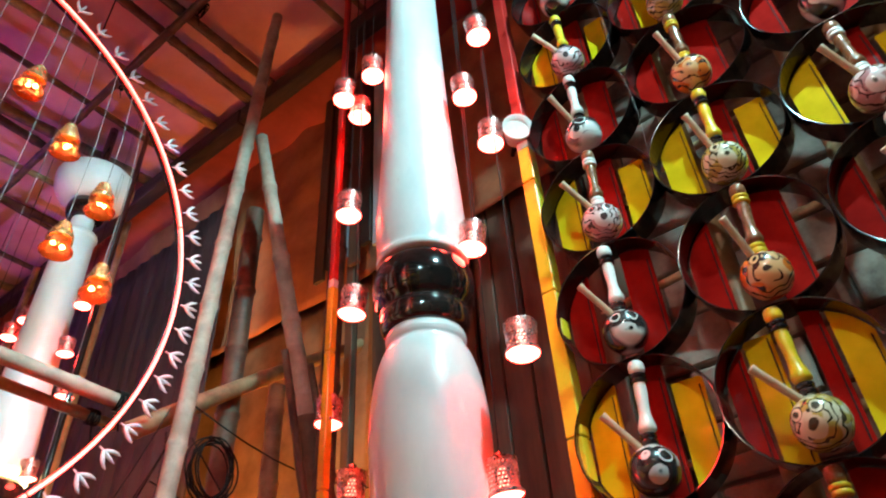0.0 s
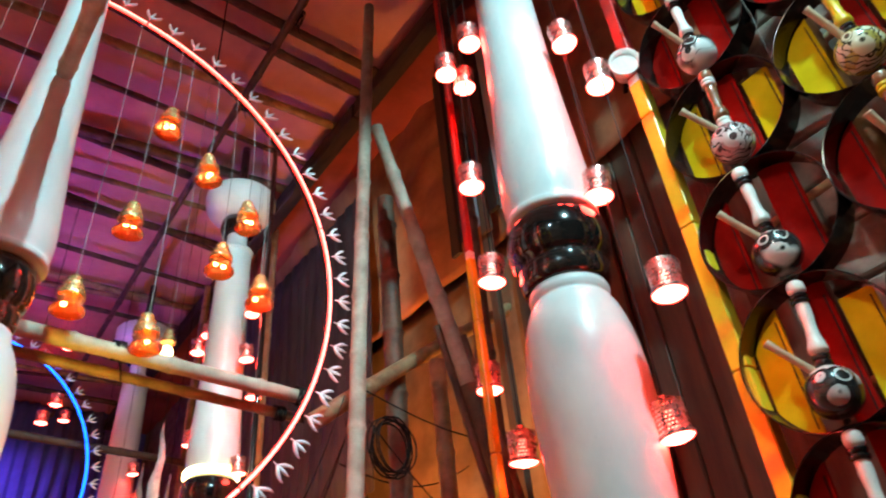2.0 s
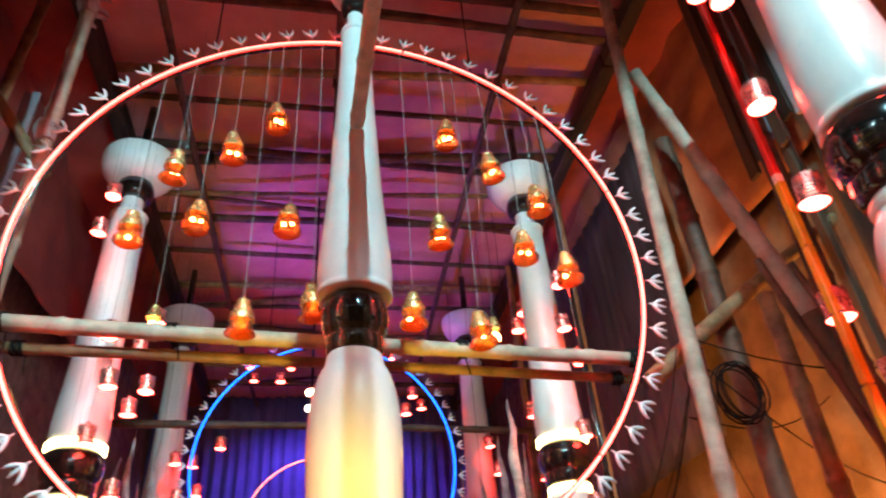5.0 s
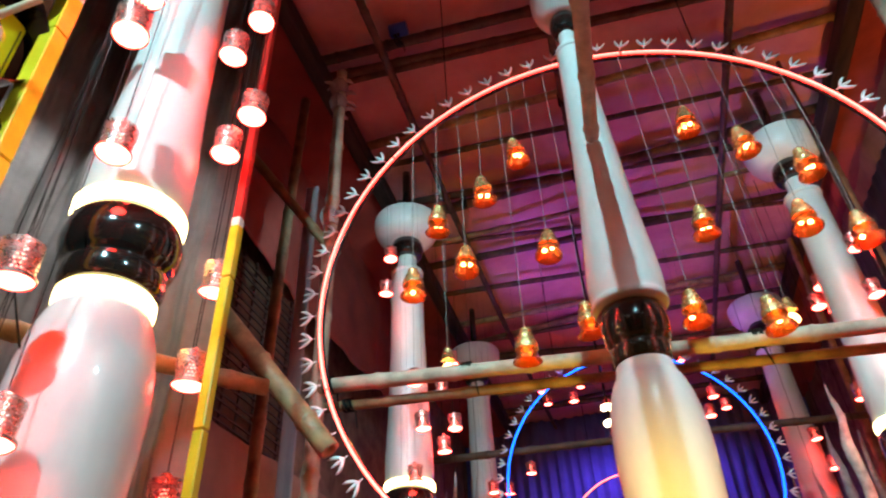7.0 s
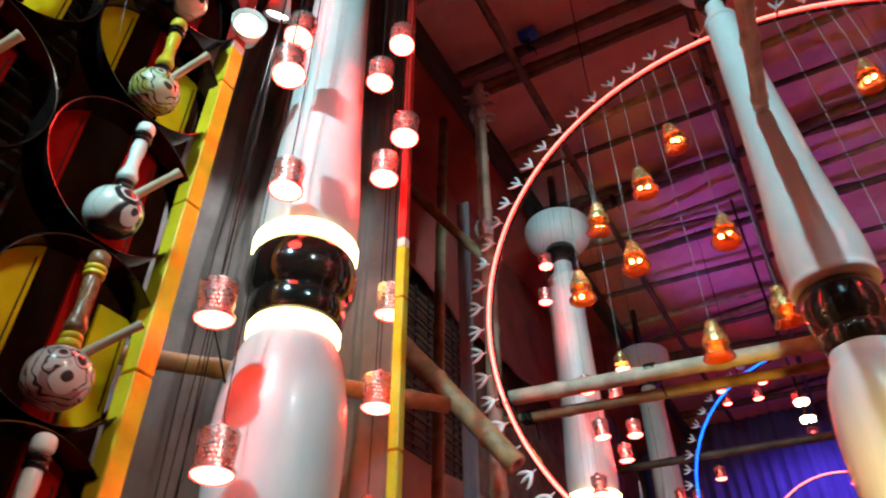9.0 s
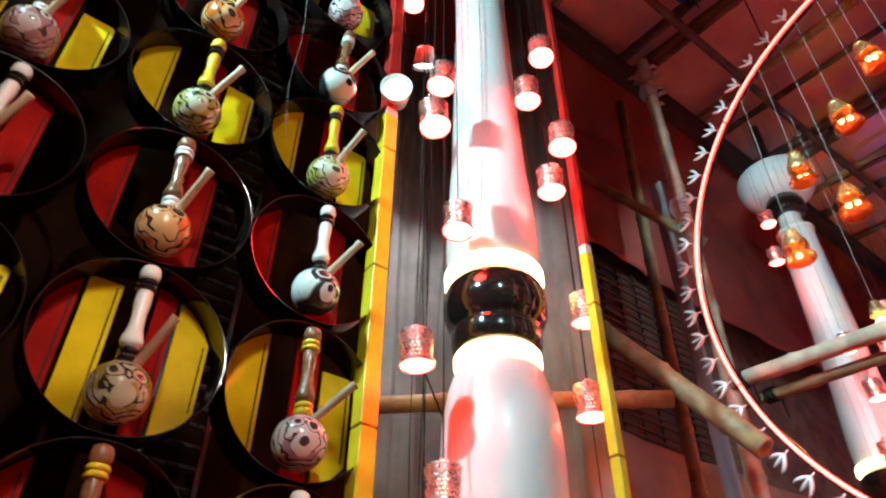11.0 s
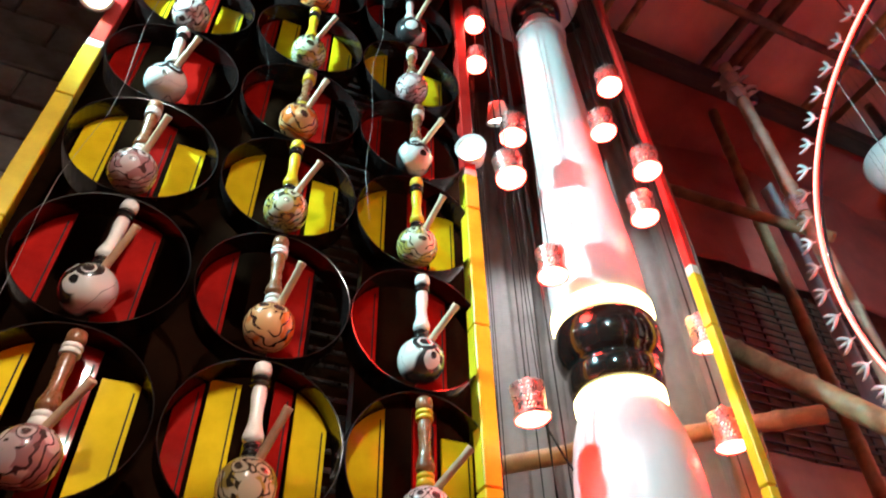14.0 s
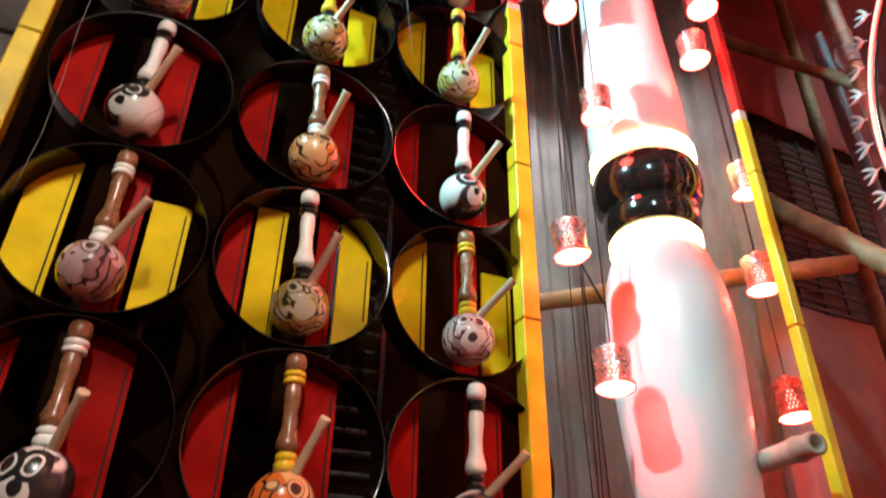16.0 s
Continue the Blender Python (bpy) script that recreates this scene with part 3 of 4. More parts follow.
bamboo("bamboo_pole", (1.0, 2.72, 2.6), (2.1, 2.72, 3.4), 0.035, "bamboo brace lashed to the scaffold", "bamboo", 6, "scaffold poles")
bamboo("bamboo_pole", (-1.40, 2.75, 0.0), (-1.33, 2.75, 4.75), 0.036, "pale weathered bamboo upright of the scaffold", "bamboo_pale", 7, "scaffold poles")
bamboo("bamboo_pole", (-2.3, 2.45, 3.9), (-1.2, 2.6, 2.5), 0.045, "bamboo brace running down to the corridor", "bamboo", 8, "scaffold poles")
bamboo("bamboo_pole", (-2.2, 1.95, 2.0), (-1.13, 1.72, 1.98), 0.028, "cut bamboo pole sticking out beside the column", "bamboo_pale", 9, "scaffold poles")
for k, y in enumerate((2.45, 3.0, 3.38, 3.85, 4.12, 4.70, 5.15, 5.6, 6.1, 6.6, 7.2, 7.8, 8.5, 9.2)):
    bamboo("roof_batten", (-1.72, y + 0.1 * math.sin(k * 2.3), 5.37), (1.68, y + 0.14 * math.sin(k * 1.7), 5.36), 0.036 if k % 2 else 0.026, "dark bamboo batten under the roof cloth", "bamboo_dark" if k % 3 else "bamboo", 20 + k, "roof battens")
for k in range(7):
    y = 2.3 + 1.12 * k + 0.2 * math.sin(k * 3.7)
    lean = 0.32 * math.sin(k * 2.9)
    bamboo("roof_batten", (-1.70, y - lean, 5.40), (1.66, y + lean, 5.39), 0.022 + 0.012 * (k % 3), "crooked dark bamboo batten under the roof cloth", "bamboo_dark" if k % 4 else "bamboo", 120 + k, "roof battens")
for k, x in enumerate((-1.12, -0.2, 0.95)):
    bamboo("roof_pole", (x, -2.8, 5.29), (x + 0.06, 9.7, 5.29), 0.028, "long dark bamboo pole under the roof battens", "bamboo_dark", 40 + k, "roof poles")


for x in (-1.66, 1.66):
    beam = thing("roof_beam", pose(x, 0, 5.27), "near-black timber beam along the roof's edge", "beam", "roof edge beams")
    for k in range(4):
        part("timber", box(-0.05 + 0.004 * (k % 2), 0.05, -2.8 + 3.12 * k, 0.315 + 3.12 * k, -0.075 + 0.006 * (k % 2), 0.07, 0.008), "black_timber", beam)


for low, high in ((0.33, 0.48),):
    a, b = Vector((2.0, 2.55, 1.6)), Vector((1.22, 2.55, 4.1))
    rows = [a.lerp(b, low + (high - low) * k / 6) + Vector((0.004 * math.sin(k * 2.1), 0, 0)) for k in range(7)]
    part("bark_band", tube(rows, [0.0565 - 0.0022 * k for k in range(7)], 14), "bamboo_dark", leaning, "dark brown bark band", smooth=True)
bamboo("bamboo_pole", (1.60, 2.67, 0.0), (1.56, 2.67, 2.95), 0.04, "brown stripped pole standing beside a thicker leaning one", "bamboo", 90, "scaffold poles")
bamboo("bamboo_pole", (1.84, 2.42, 1.3), (1.38, 2.42, 2.95), 0.018, "thin dark bamboo stay behind the column", "bamboo_dark", 91, "scaffold poles")
bamboo("bamboo_pole", (1.95, 2.36, 1.3), (1.46, 2.36, 2.90), 0.016, "thin dark bamboo stay behind the column", "bamboo_dark", 92, "scaffold poles")
bamboo("bamboo_pole", (-2.15, 2.55, 4.75), (-1.45, 3.1, 3.75), 0.03, "yellowish bamboo brace under the roof's edge", "bamboo", 93, "scaffold poles")


# ---- rope lashings where the poles cross ----
def lashing(x, y, z, r, turns):
    pts = [(x + 0.007 * (i / 10 - turns / 2) + 0.002 * math.sin(i * 1.7), y + r * math.cos(i * 0.628), z + r * math.sin(i * 0.628)) for i in range(turns * 10 + 1)]
    pts += [(x + 0.02, y + r, z - 0.03), (x + 0.03, y + r * 0.8, z - 0.09)]
    tagged(part("lashing", tube(pts, 0.0032, 6), "wire", smooth=True), "dark rope lashing wound round the bamboo joint", "rope", "rope lashings")


for x, y, z, r in ((0.955, 2.74, 2.70, 0.034), (0.90, 2.80, 2.646, 0.026), (-1.28, 2.74, 2.823, 0.034), (-1.22, 2.80, 2.755, 0.026), (0.30, 2.74, 2.733, 0.033), (-0.72, 2.74, 2.79, 0.033)):
    lashing(x, y, z, r, 6)
for k, y in enumerate((2.45, 3.0, 3.85, 4.7)):
    for j, x in enumerate((-1.12, -0.2, 0.95)):
        if (k + j) % 3 < 2:
            lashing(x + 0.03, y + 0.03 * math.sin(k + j), 5.33, 0.052, 5 + (k + j) % 3)


# ---- two-coloured uprights ----
def upright(x, y, top, w, cut, label):
    u = thing("painted_upright", pose(x, y, 0), label, "upright", "painted uprights")
    z = 0.0
    while z < cut - 0.01:
        hi = min(z + 0.46, cut)
        part("yellow_length", box(-w, w, -w, w, z, hi - 0.004, 0.003), "pole_yellow", u, "yellow painted length")
        z = hi
    part("white_end", box(-w + 0.001, w - 0.001, -w + 0.001, w - 0.001, cut - 0.003, cut + 0.03, 0.002), "ivory", u, "white end band")
    part("red_length", box(-w * 0.9, w * 0.9, -w * 0.9, w * 0.9, cut + 0.03, top, 0.003), "pole_red", u, "red painted length")


for x, y, cut, w in ((-1.47, 1.27, 3.38, 0.024), (-1.50, 0.07, 3.46, 0.024), (-1.22, 1.87, 2.95, 0.015), (1.50, 1.33, 3.38, 0.024), (1.50, 0.07, 3.42, 0.024), (1.28, 2.06, 3.02, 0.014)):
    upright(x, y, 5.2, w, cut, "square upright painted yellow below and red above")


# ---- hoops and hookahs ----
HOOP_R = 0.191


def slat(y0, y1, r, t=0.008, top=1.0):
    """A board cut to the circle between two upright lines; top below 1 ends it square inside the circle."""
    n = 8
    v, f = [], []
    ys = [y0 + (y1 - y0) * i / n for i in range(n + 1)]
    for x in (0.0, t):
        v += [(x, y, -math.sqrt(max(r * r - y * y, 1e-5))) for y in ys] + [(x, y, min(top * r, math.sqrt(max(r * r - y * y, 1e-5)))) for y in ys]
    m = 2 * (n + 1)
    for i in range(n):
        f += [(i, n + 1 + i, n + 2 + i, i + 1), (m + i, m + i + 1, m + n + 2 + i, m + n + 1 + i), (i, i + 1, m + i + 1, m + i), (n + 1 + i, m + n + 1 + i, m + n + 2 + i, n + 2 + i)]
    f += [(0, m, m + n + 1, n + 1), (n, 2 * n + 1, m + 2 * n + 1, m + n)]
    return v, f


HOOP = mesh("hoop_band", *lathe([(HOOP_R - 0.003, -0.04), (HOOP_R, -0.041), (HOOP_R + 0.001, 0.0), (HOOP_R, 0.041), (HOOP_R - 0.003, 0.04), (HOOP_R - 0.002, 0.0), (HOOP_R - 0.003, -0.04)], 56, False))
LAYOUT = {
    "red": ((-0.178, -0.100, "red", 1), (0.014, 0.100, "red", 1)),
    "yellow": ((-0.168, -0.080, "yellow", 1), (-0.006, 0.056, "red", 1), (0.070, 0.150, "yellow", 0.62)),
    "both": ((-0.172, -0.118, "red", 1), (-0.108, -0.040, "yellow", 0.84), (0.034, 0.078, "red", 1), (0.088, 0.166, "yellow", 1)),
}
# the thin black strip draws each slat's groove as a dark line on its face
SLATS = {key: [(mesh("slat", *slat(a, b, HOOP_R - 0.006, 0.008, top)), c, mesh("slat_trim", *box(0.005, 0.0092, b - 0.012, b - 0.0085, -0.85 * math.sqrt(HOOP_R ** 2 - b * b), min(top * HOOP_R - 0.012, 0.78 * math.sqrt(HOOP_R ** 2 - b * b)))), b) for a, b, c, top in rows] for key, rows in LAYOUT.items()}


def hoop(x, y, z, side, style):
    h = thing("hoop", pose(x, y, z), "black tin hoop with upright " + ("red slats" if style == "red" else "red and yellow slats") + " across its back", "hoop", "hoops of the side panel")
    part("band", HOOP, "hoop", h, at=pose(0, 0, 0, 0, 90, 0))
    for data, colour, trim, b in SLATS[style]:
        board = part("slat", data, colour, h, at=pose(side * 0.034, 0, 0, 0, 0, 0 if side < 0 else 180))
        part("slat_trim", trim, "wire", board)


BOWL = mesh("bowl", *lathe(spline([(0.008, -0.057), (0.032, -0.051), (0.052, -0.031), (0.060, -0.002), (0.055, 0.027), (0.038, 0.048), (0.020, 0.059), (0.013, 0.063)], 4), 28), smooth=True)
COLLAR = mesh("collar", *lathe(spline([(0.014, 0.058), (0.021, 0.062), (0.021, 0.074), (0.016, 0.077), (0.020, 0.081), (0.020, 0.089), (0.014, 0.093)], 3), 18), smooth=True)
STEM = mesh("stem", *lathe(spline([(0.013, 0.092), (0.021, 0.10), (0.022, 0.112), (0.016, 0.135), (0.014, 0.165), (0.0165, 0.20), (0.015, 0.225)], 4), 18), smooth=True)
BEAD = mesh("bead", *lathe(spline([(0.014, 0.223), (0.021, 0.226), (0.021, 0.234), (0.017, 0.237), (0.021, 0.24), (0.021, 0.248), (0.013, 0.251)], 3), 18), smooth=True)
TIP = mesh("tip", *lathe(spline([(0.012, 0.25), (0.019, 0.256), (0.021, 0.268), (0.018, 0.282), (0.006, 0.289)], 3), 18), smooth=True)
SPOUT = mesh("spout", *lathe([(0.0085, 0.0), (0.0095, 0.01), (0.009, 0.10), (0.0105, 0.118), (0.0105, 0.122), (0.004, 0.1225), (0.004, 0.116)], 14), smooth=True)
TRIMS = (("ivory", "black", "ivory"), ("wood", "lemon", "wood"), ("wood", "ivory", "wood"), ("lemon", "black", "lemon"), ("ivory", "wood", "ivory"))


def coloured(data, material):
    d = data.copy()
    d.materials.clear()
    d.materials.append(M[material])
    return d


TURNED = {(k, c): coloured(d, c) for k, d in (("collar", COLLAR), ("stem", STEM), ("bead", BEAD), ("tip", TIP)) for c in ("ivory", "black", "wood", "lemon")}
BOWLS = []
for material, label in GOURD:
    d = BOWL.copy()
    d.materials.append(material)
    BOWLS.append((d, label))


def hookah(x, y, z, side, kind, trim, yaw):
    h = thing("hookah", pose(x, y, z, rng.uniform(-3, 3), rng.uniform(-2, 2), 0), BOWLS[kind][1] + " on a turned stem", "hookah", "hookahs of the side panel")
    stem, bead, tip = TRIMS[trim]
    part("bowl", BOWLS[kind][0], None, h, at=pose(0, 0, 0, 0, 0, yaw))
    part("collar", TURNED["collar", bead], bead, h)
    part("stem", TURNED["stem", stem], stem, h)
    part("bead", TURNED["bead", bead], bead, h)
    part("tip", TURNED["tip", tip], tip, h)
    out = -side
    part("spout", SPOUT, "stick", h, "pale wooden spout", at=Matrix.Translation((out * 0.022, 0.012, 0.046)) @ pose(0, 0, 0, rng.uniform(-34, -12), out * rng.uniform(32, 48), 0))


PANELS = ((-1, ((1.095, -1.46), (0.71, -1.46), (0.315, -1.47)), 2.605, 0.388), (1, ((1.12, 1.46), (0.745, 1.46), (0.36, 1.46)), 2.52, 0.372))
for side, lines, low, step in PANELS:
    for c, (y, x) in enumerate(lines):
        for k in range(-4, 6):
            z = low + step * k
            lean = -0.012 * k
            hoop(x + side * 0.04, y + lean, z + 0.108, side, "red" if k % 2 == 0 else "yellow" if (k + c) % 4 else "both")
            kind = (0 if k % 2 == 0 else 2) if c != 1 else (1 if k % 2 == 0 else 3)
            if rng.random() < 0.25:
                kind = rng.randrange(4)
            trim = {0: 0, 1: 1, 2: 2, 3: 3}[kind] if rng.random() < 0.7 else rng.randrange(5)
            hookah(x, y + lean, z, side, kind, trim, rng.uniform(-25, 25) + (-12 if side < 0 else 192))


# ---- flood lamps ----
def flood_lamp(eye, target, label, face, post=None):
    f = thing("flood_lamp", look(eye, target), label, "flood lamp")
    can = part("body", lathe([(0.02, 0.10), (0.035, 0.095), (0.045, 0.05), (0.055, 0.012), (0.052, 0.010), (0.04, 0.03)][::-1], 28), "ivory", f, "white can body", smooth=True)
    part("lens", lathe([(0.046, 0.026), (0.046, 0.030)], 24), face, can, "lamp face")
    part("bracket", box(-0.008, 0.008, -0.008, 0.008, 0.09, 0.2), "hoop", f)
    if post:
        back = f.matrix_basis.inverted()
        part("arm", tube([(0, 0, 0.19), back @ Vector(post)], 0.006, 8), "hoop", f)


flood_lamp((-1.40, 1.25, 3.47), (-0.9, 0.9, 3.3), "small lit white can spotlight on the panel's upright", "bulb_warm", (-1.47, 1.27, 3.47))
flood_lamp((1.43, 1.31, 3.45), (0.9, 0.9, 3.3), "small white can spotlight on the panel's upright", "ivory", (1.50, 1.33, 3.45))
for side, x in ((-1, -1.38), (1, 1.36)):
    far = Vector(SPOT_LEFT if side < 0 else SPOT_RIGHT)
    flood_lamp(far + Vector((0, -0.05, 0.05)), (side * 1.4, 1.65, 3.0), "lit white can spotlight aimed at the column", "bulb_white", (far.x, far.y - 0.2, 5.6))
    flood_lamp((x, -0.04, 4.08), (-side * 1.47, 0.45, 2.6), "lit white can spotlight aimed across the corridor", "bulb_white", (side * 1.50, 0.07, 4.08))
    flood_lamp((side * 1.42, 0.02, 3.636), (side * 0.35, 0.0, 2.2), "lit white can spotlight clamped to the painted upright", "bulb_warm", (side * 1.50, 0.07, 3.66))


# invented can body for the curtain's fill light
flood_lamp((-1.61, 1.51, 3.97), (-2.3, 2.0, 2.7), "added white can spotlight filling the curtain with light", "bulb_white", (-1.57, 1.45, 5.6))

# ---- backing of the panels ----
# near-black sheet added in place of the shaded depth behind the left hoops
tagged(part("backing_west", cloth(-0.02, 1.43, 0.0, 5.3, 18, 60, -1.80, 0.03, 12.0, "x"), "dark", smooth=True), "near-black sheet painting the dark gaps behind the hoops", "backing", kind="structure")
tagged(part("curtain_west", cloth(-2.38, -1.42, 0.0, 5.3, 110, 40, 2.12, 0.03, 21.0, "y", 0.006, 0.02), "curtain", smooth=True), "grey hanging curtain behind the column", "curtain", kind="structure")
tagged(part("curtain_side", cloth(1.34, 2.12, 0.0, 5.3, 90, 40, -2.28, 0.03, 27.0, "x", 0.006, 0.02), "curtain", smooth=True), "grey hanging curtain along the wall", "curtain", kind="structure")
tagged(part("cloth_west", cloth(2.35, 5.2, 0.0, 3.0, 50, 40, -2.1, 0.05, 31.0, "x"), "cloth_pink", smooth=True), "dusty pink cloth stretched along the wall", "cloth", kind="structure")

tagged(part("valance_east", cloth(1.2, 6.5, 3.75, 5.35, 90, 30, 2.02, 0.06, 41.0, "x"), "cloth_rust", smooth=True), "rust-brown cloth hung below the roof's edge", "cloth", kind="structure")
tagged(part("valance_west", cloth(2.2, 6.5, 4.2, 5.35, 80, 24, -2.15, 0.06, 47.0, "x"), "cloth_dark", smooth=True), "dark red cloth hung below the roof's edge", "cloth", kind="structure")
tagged(part("plaster_east", cloth(2.55, 6.5, 0.0, 3.8, 60, 50, 2.10, 0.02, 53.0, "x"), "plaster", smooth=True), "patched tan plaster wall", "wall", kind="structure")
tagged(part("sheet_east", cloth(3.75, 6.3, 2.75, 4.9, 130, 12, 1.90, 0.02, 71.0, "x", 0.004, 0.007), "sheet", smooth=True), "dull blue corrugated metal sheet beside the corridor", "metal sheet", kind="structure")
louvre = thing("louvre", pose(1.90, 0, 0), "grey-green and dark upright boards under the roof's edge", "louvre")
for k in range(6):
    part("board", box(-0.010 - 0.004 * (k % 2), 0.010, 2.38 + 0.085 * k, 2.38 + 0.085 * k + 0.072, 3.78 + 0.05 * math.sin(k * 2.3), 5.2, 0.003), ("pale_board", "edge", "plank")[k % 3], louvre)
part("rail", box(0.010, 0.035, 2.36, 2.91, 4.30, 4.36, 0.003), "plank", louvre)
part("post", box(0.012, 0.05, 2.60, 2.65, 0.0, 4.30, 0.003), "plank", louvre)
tagged(part("board", box(-1.635, -1.565, 3.041, 3.059, 0.0, 4.22, 0.003), "pale_board"), "pale blue-grey board standing behind the scaffold", "board")
planks = thing("plank_screen", pose(2.08, 0, 0), "brown upright plank screen behind the lamps", "screen")
for k in range(11):
    w = 0.11 + 0.02 * math.sin(k * 2.2)
    part("plank", box(-0.012 - 0.006 * (k % 3), 0.012, 1.25 + 0.125 * k, 1.25 + 0.125 * k + w, 0.0, 3.9 + 0.1 * math.sin(k * 1.9), 0.004), "plank", planks)

# ---- hanging cables, coil, tape and other small things ----
for k in range(8):
    x, y = -1.52 - 0.05 * (k % 4) - rng.uniform(0, 0.04), 1.34 + 0.035 * k
    tagged(part("cable", tube([(x + 0.012 * math.sin(j * 1.1 + k), y + 0.012 * math.cos(j * 0.9 + k * 2), 0.3 + 0.52 * j) for j in range(11)], 0.0016, 6), "wire", smooth=True), "thin black cable hanging beside the column", "cable", "hanging cables")
loop = [(-1.5, 1.45, 2.55), (-1.48, 1.5, 2.42), (-1.53, 1.6, 2.36), (-1.62, 1.72, 2.42), (-1.75, 1.9, 2.2), (-2.0, 2.1, 2.12)]
tagged(part("cable", tube(loop, 0.0028, 6), "wire", smooth=True), "slack black cable looping to the wall", "cable", "hanging cables")
turns = []
for j in range(160):
    a = j * 2 * math.pi / 20
    q = 1 + 0.12 * math.sin(j * 0.37)
    turns.append((1.30 + 0.085 * q * math.cos(a) + 0.01 * math.sin(j * 0.21), 2.66 + 0.02 * math.sin(j * 0.13), 2.53 + 0.10 * q * math.sin(a) + 0.008 * math.cos(j * 0.3)))
tagged(part("cable_coil", tube(turns, 0.0032, 6), "wire", smooth=True), "tangled coil of black cable tied to the brace", "cable")
for k, (a, b) in enumerate((((1.15, 2.66, 2.75), (2.15, 2.5, 2.62)), ((1.2, 2.66, 2.62), (2.15, 2.9, 2.2)), ((1.1, 2.7, 2.45), (2.15, 3.2, 2.75)))):
    mid = [(a[0] + (b[0] - a[0]) * u, a[1] + (b[1] - a[1]) * u, a[2] + (b[2] - a[2]) * u - 0.10 * math.sin(math.pi * u)) for u in np.linspace(0, 1, 9)]
    tagged(part("cable", tube(mid, 0.003, 6), "wire", smooth=True), "slack cable strung from scaffold to wall", "cable", "strung cables")
for k in range(7):
    a, b = Vector((1.10 + 0.02 * (k % 3), 2.66, 2.70 - 0.03 * k)), Vector((0.98 + 0.5 * (k % 2) + 0.05 * k, 2.95 + 0.12 * k, 2.20 - 0.05 * (k % 4)))
    mid = [a.lerp(b, u) - Vector((0, 0, (0.05 + 0.02 * (k % 3)) * math.sin(math.pi * u))) for u in np.linspace(0, 1, 9)]
    tagged(part("cable", tube(mid, 0.0022, 6), "wire", smooth=True), "thin black cable running from the pole joint", "cable", "joint cables")
tagged(part("tape_wrap", tube([(-1.13, 2.985, 5.355), (-1.02, 2.985, 5.355)], [0.046, 0.044], 14), "tape", smooth=True), "blue tape wrapped round a roof batten", "tape")
pipe = thing("pipe", pose(1.28, 3.95, 0), "thin black pipe standing beside the column", "pipe")
part("tube", tube([(0, 0, 0), (0, 0, 5.3)], 0.016, 12), "hoop", pipe, smooth=True)
part("foot", lathe([(0.04, 0), (0.04, 0.012), (0.018, 0.02)], 16), "hoop", pipe)
bamboo("bamboo_beam", (-1.7, 5.62, 3.54), (1.55, 5.62, 3.44), 0.03, "dark bamboo beam crossing behind the blue ring", "bamboo_dark", 60, "cross beams")
for k, (x, z) in enumerate(((-1.01, 3.31), (0.67, 3.27))):
    b = thing("bell_light", pose(x, 3.6, z), "small warm white bulb hanging on a string", "bell light", "warm hanging bulbs")
    part("bulb", BELL_BULB, "bulb_warm", b, "glowing warm bulb", at=pose(0, 0, 0.02) @ Matrix.Scale(1.4, 4))
    part("cap", BELL_CAP, "gold", b, at=pose(0, 0, 0.02))
    part("string", tube([(0, 0, 0.06), (0.004, 0, 1.0), (0, 0, 5.5 - z)], 0.0016, 5), "string", b)
ring_lamp = thing("ring_lamp", pose(-0.27, 5.3, 3.50), "small dark hanging lamp with two glowing white rings", "lamp")
part("core", tube([(0, 0, -0.05), (0, 0, 2.0)], 0.01, 8), "hoop", ring_lamp)
for h in (0.0, 0.12):
    part("glow_ring", lathe([(0.03, h), (0.045, h + 0.006), (0.045, h + 0.03), (0.03, h + 0.036)], 20), "bulb_warm", ring_lamp, smooth=True)


def trellis(x, y0, y1, z0, z1, label):
    t = thing("trellis", pose(x, 0, 0), label, "trellis")
    n = int((z1 - z0) / 0.052)
    for k in range(n):
        z = z0 + 0.052 * k
        part("slat", box(-0.004, 0.004, y0, y1, z + 0.006 * math.sin(k * 2.7), z + 0.006 * math.sin(k * 2.7) + 0.014), "edge", t)
    # board added so that the gaps between the slats read dark
    part("backing_board", box(-0.045, -0.031, y0, y1, z0, z1), "plank", t, "dark brown board added to darken the gaps between the slats")
    for k in range(int((y1 - y0) / 0.16) + 1):
        y = y0 + 0.16 * k
        part("upright", box(-0.014, -0.004, y, y + 0.02, z0 - 0.02, z1), "edge", t)
    part("leg", box(-0.03, -0.014, y0, y0 + 0.04, 0, z1), "edge", t)
    part("leg", box(-0.03, -0.014, y1 - 0.04, y1, 0, z1), "edge", t)


trellis(-2.2, 2.45, 4.2, 3.02, 4.2, "dark slatted trellis above the cloth")
bamboo("bamboo_pole", (-2.35, 1.15, 2.62), (-1.30, 2.30, 2.62), 0.032, "yellowish bamboo rail passing behind the column", "bamboo", 61, "scaffold poles")
bamboo("bamboo_pole", (-2.1, 2.3, 0.0), (-2.05, 2.3, 5.3), 0.04, "bamboo upright against the wall", "bamboo", 62, "scaffold poles")
bamboo("bamboo_pole", (1.62, 2.45, 0.0), (1.72, 2.5, 5.3), 0.045, "dark bamboo upright behind the lamps", "bamboo_dark", 63, "scaffold poles")
bamboo("bamboo_pole", (1.45, 2.8, 0.0), (1.42, 2.8, 3.9), 0.05, "dark bamboo post carrying the cable coil", "bamboo_dark", 64, "scaffold poles")
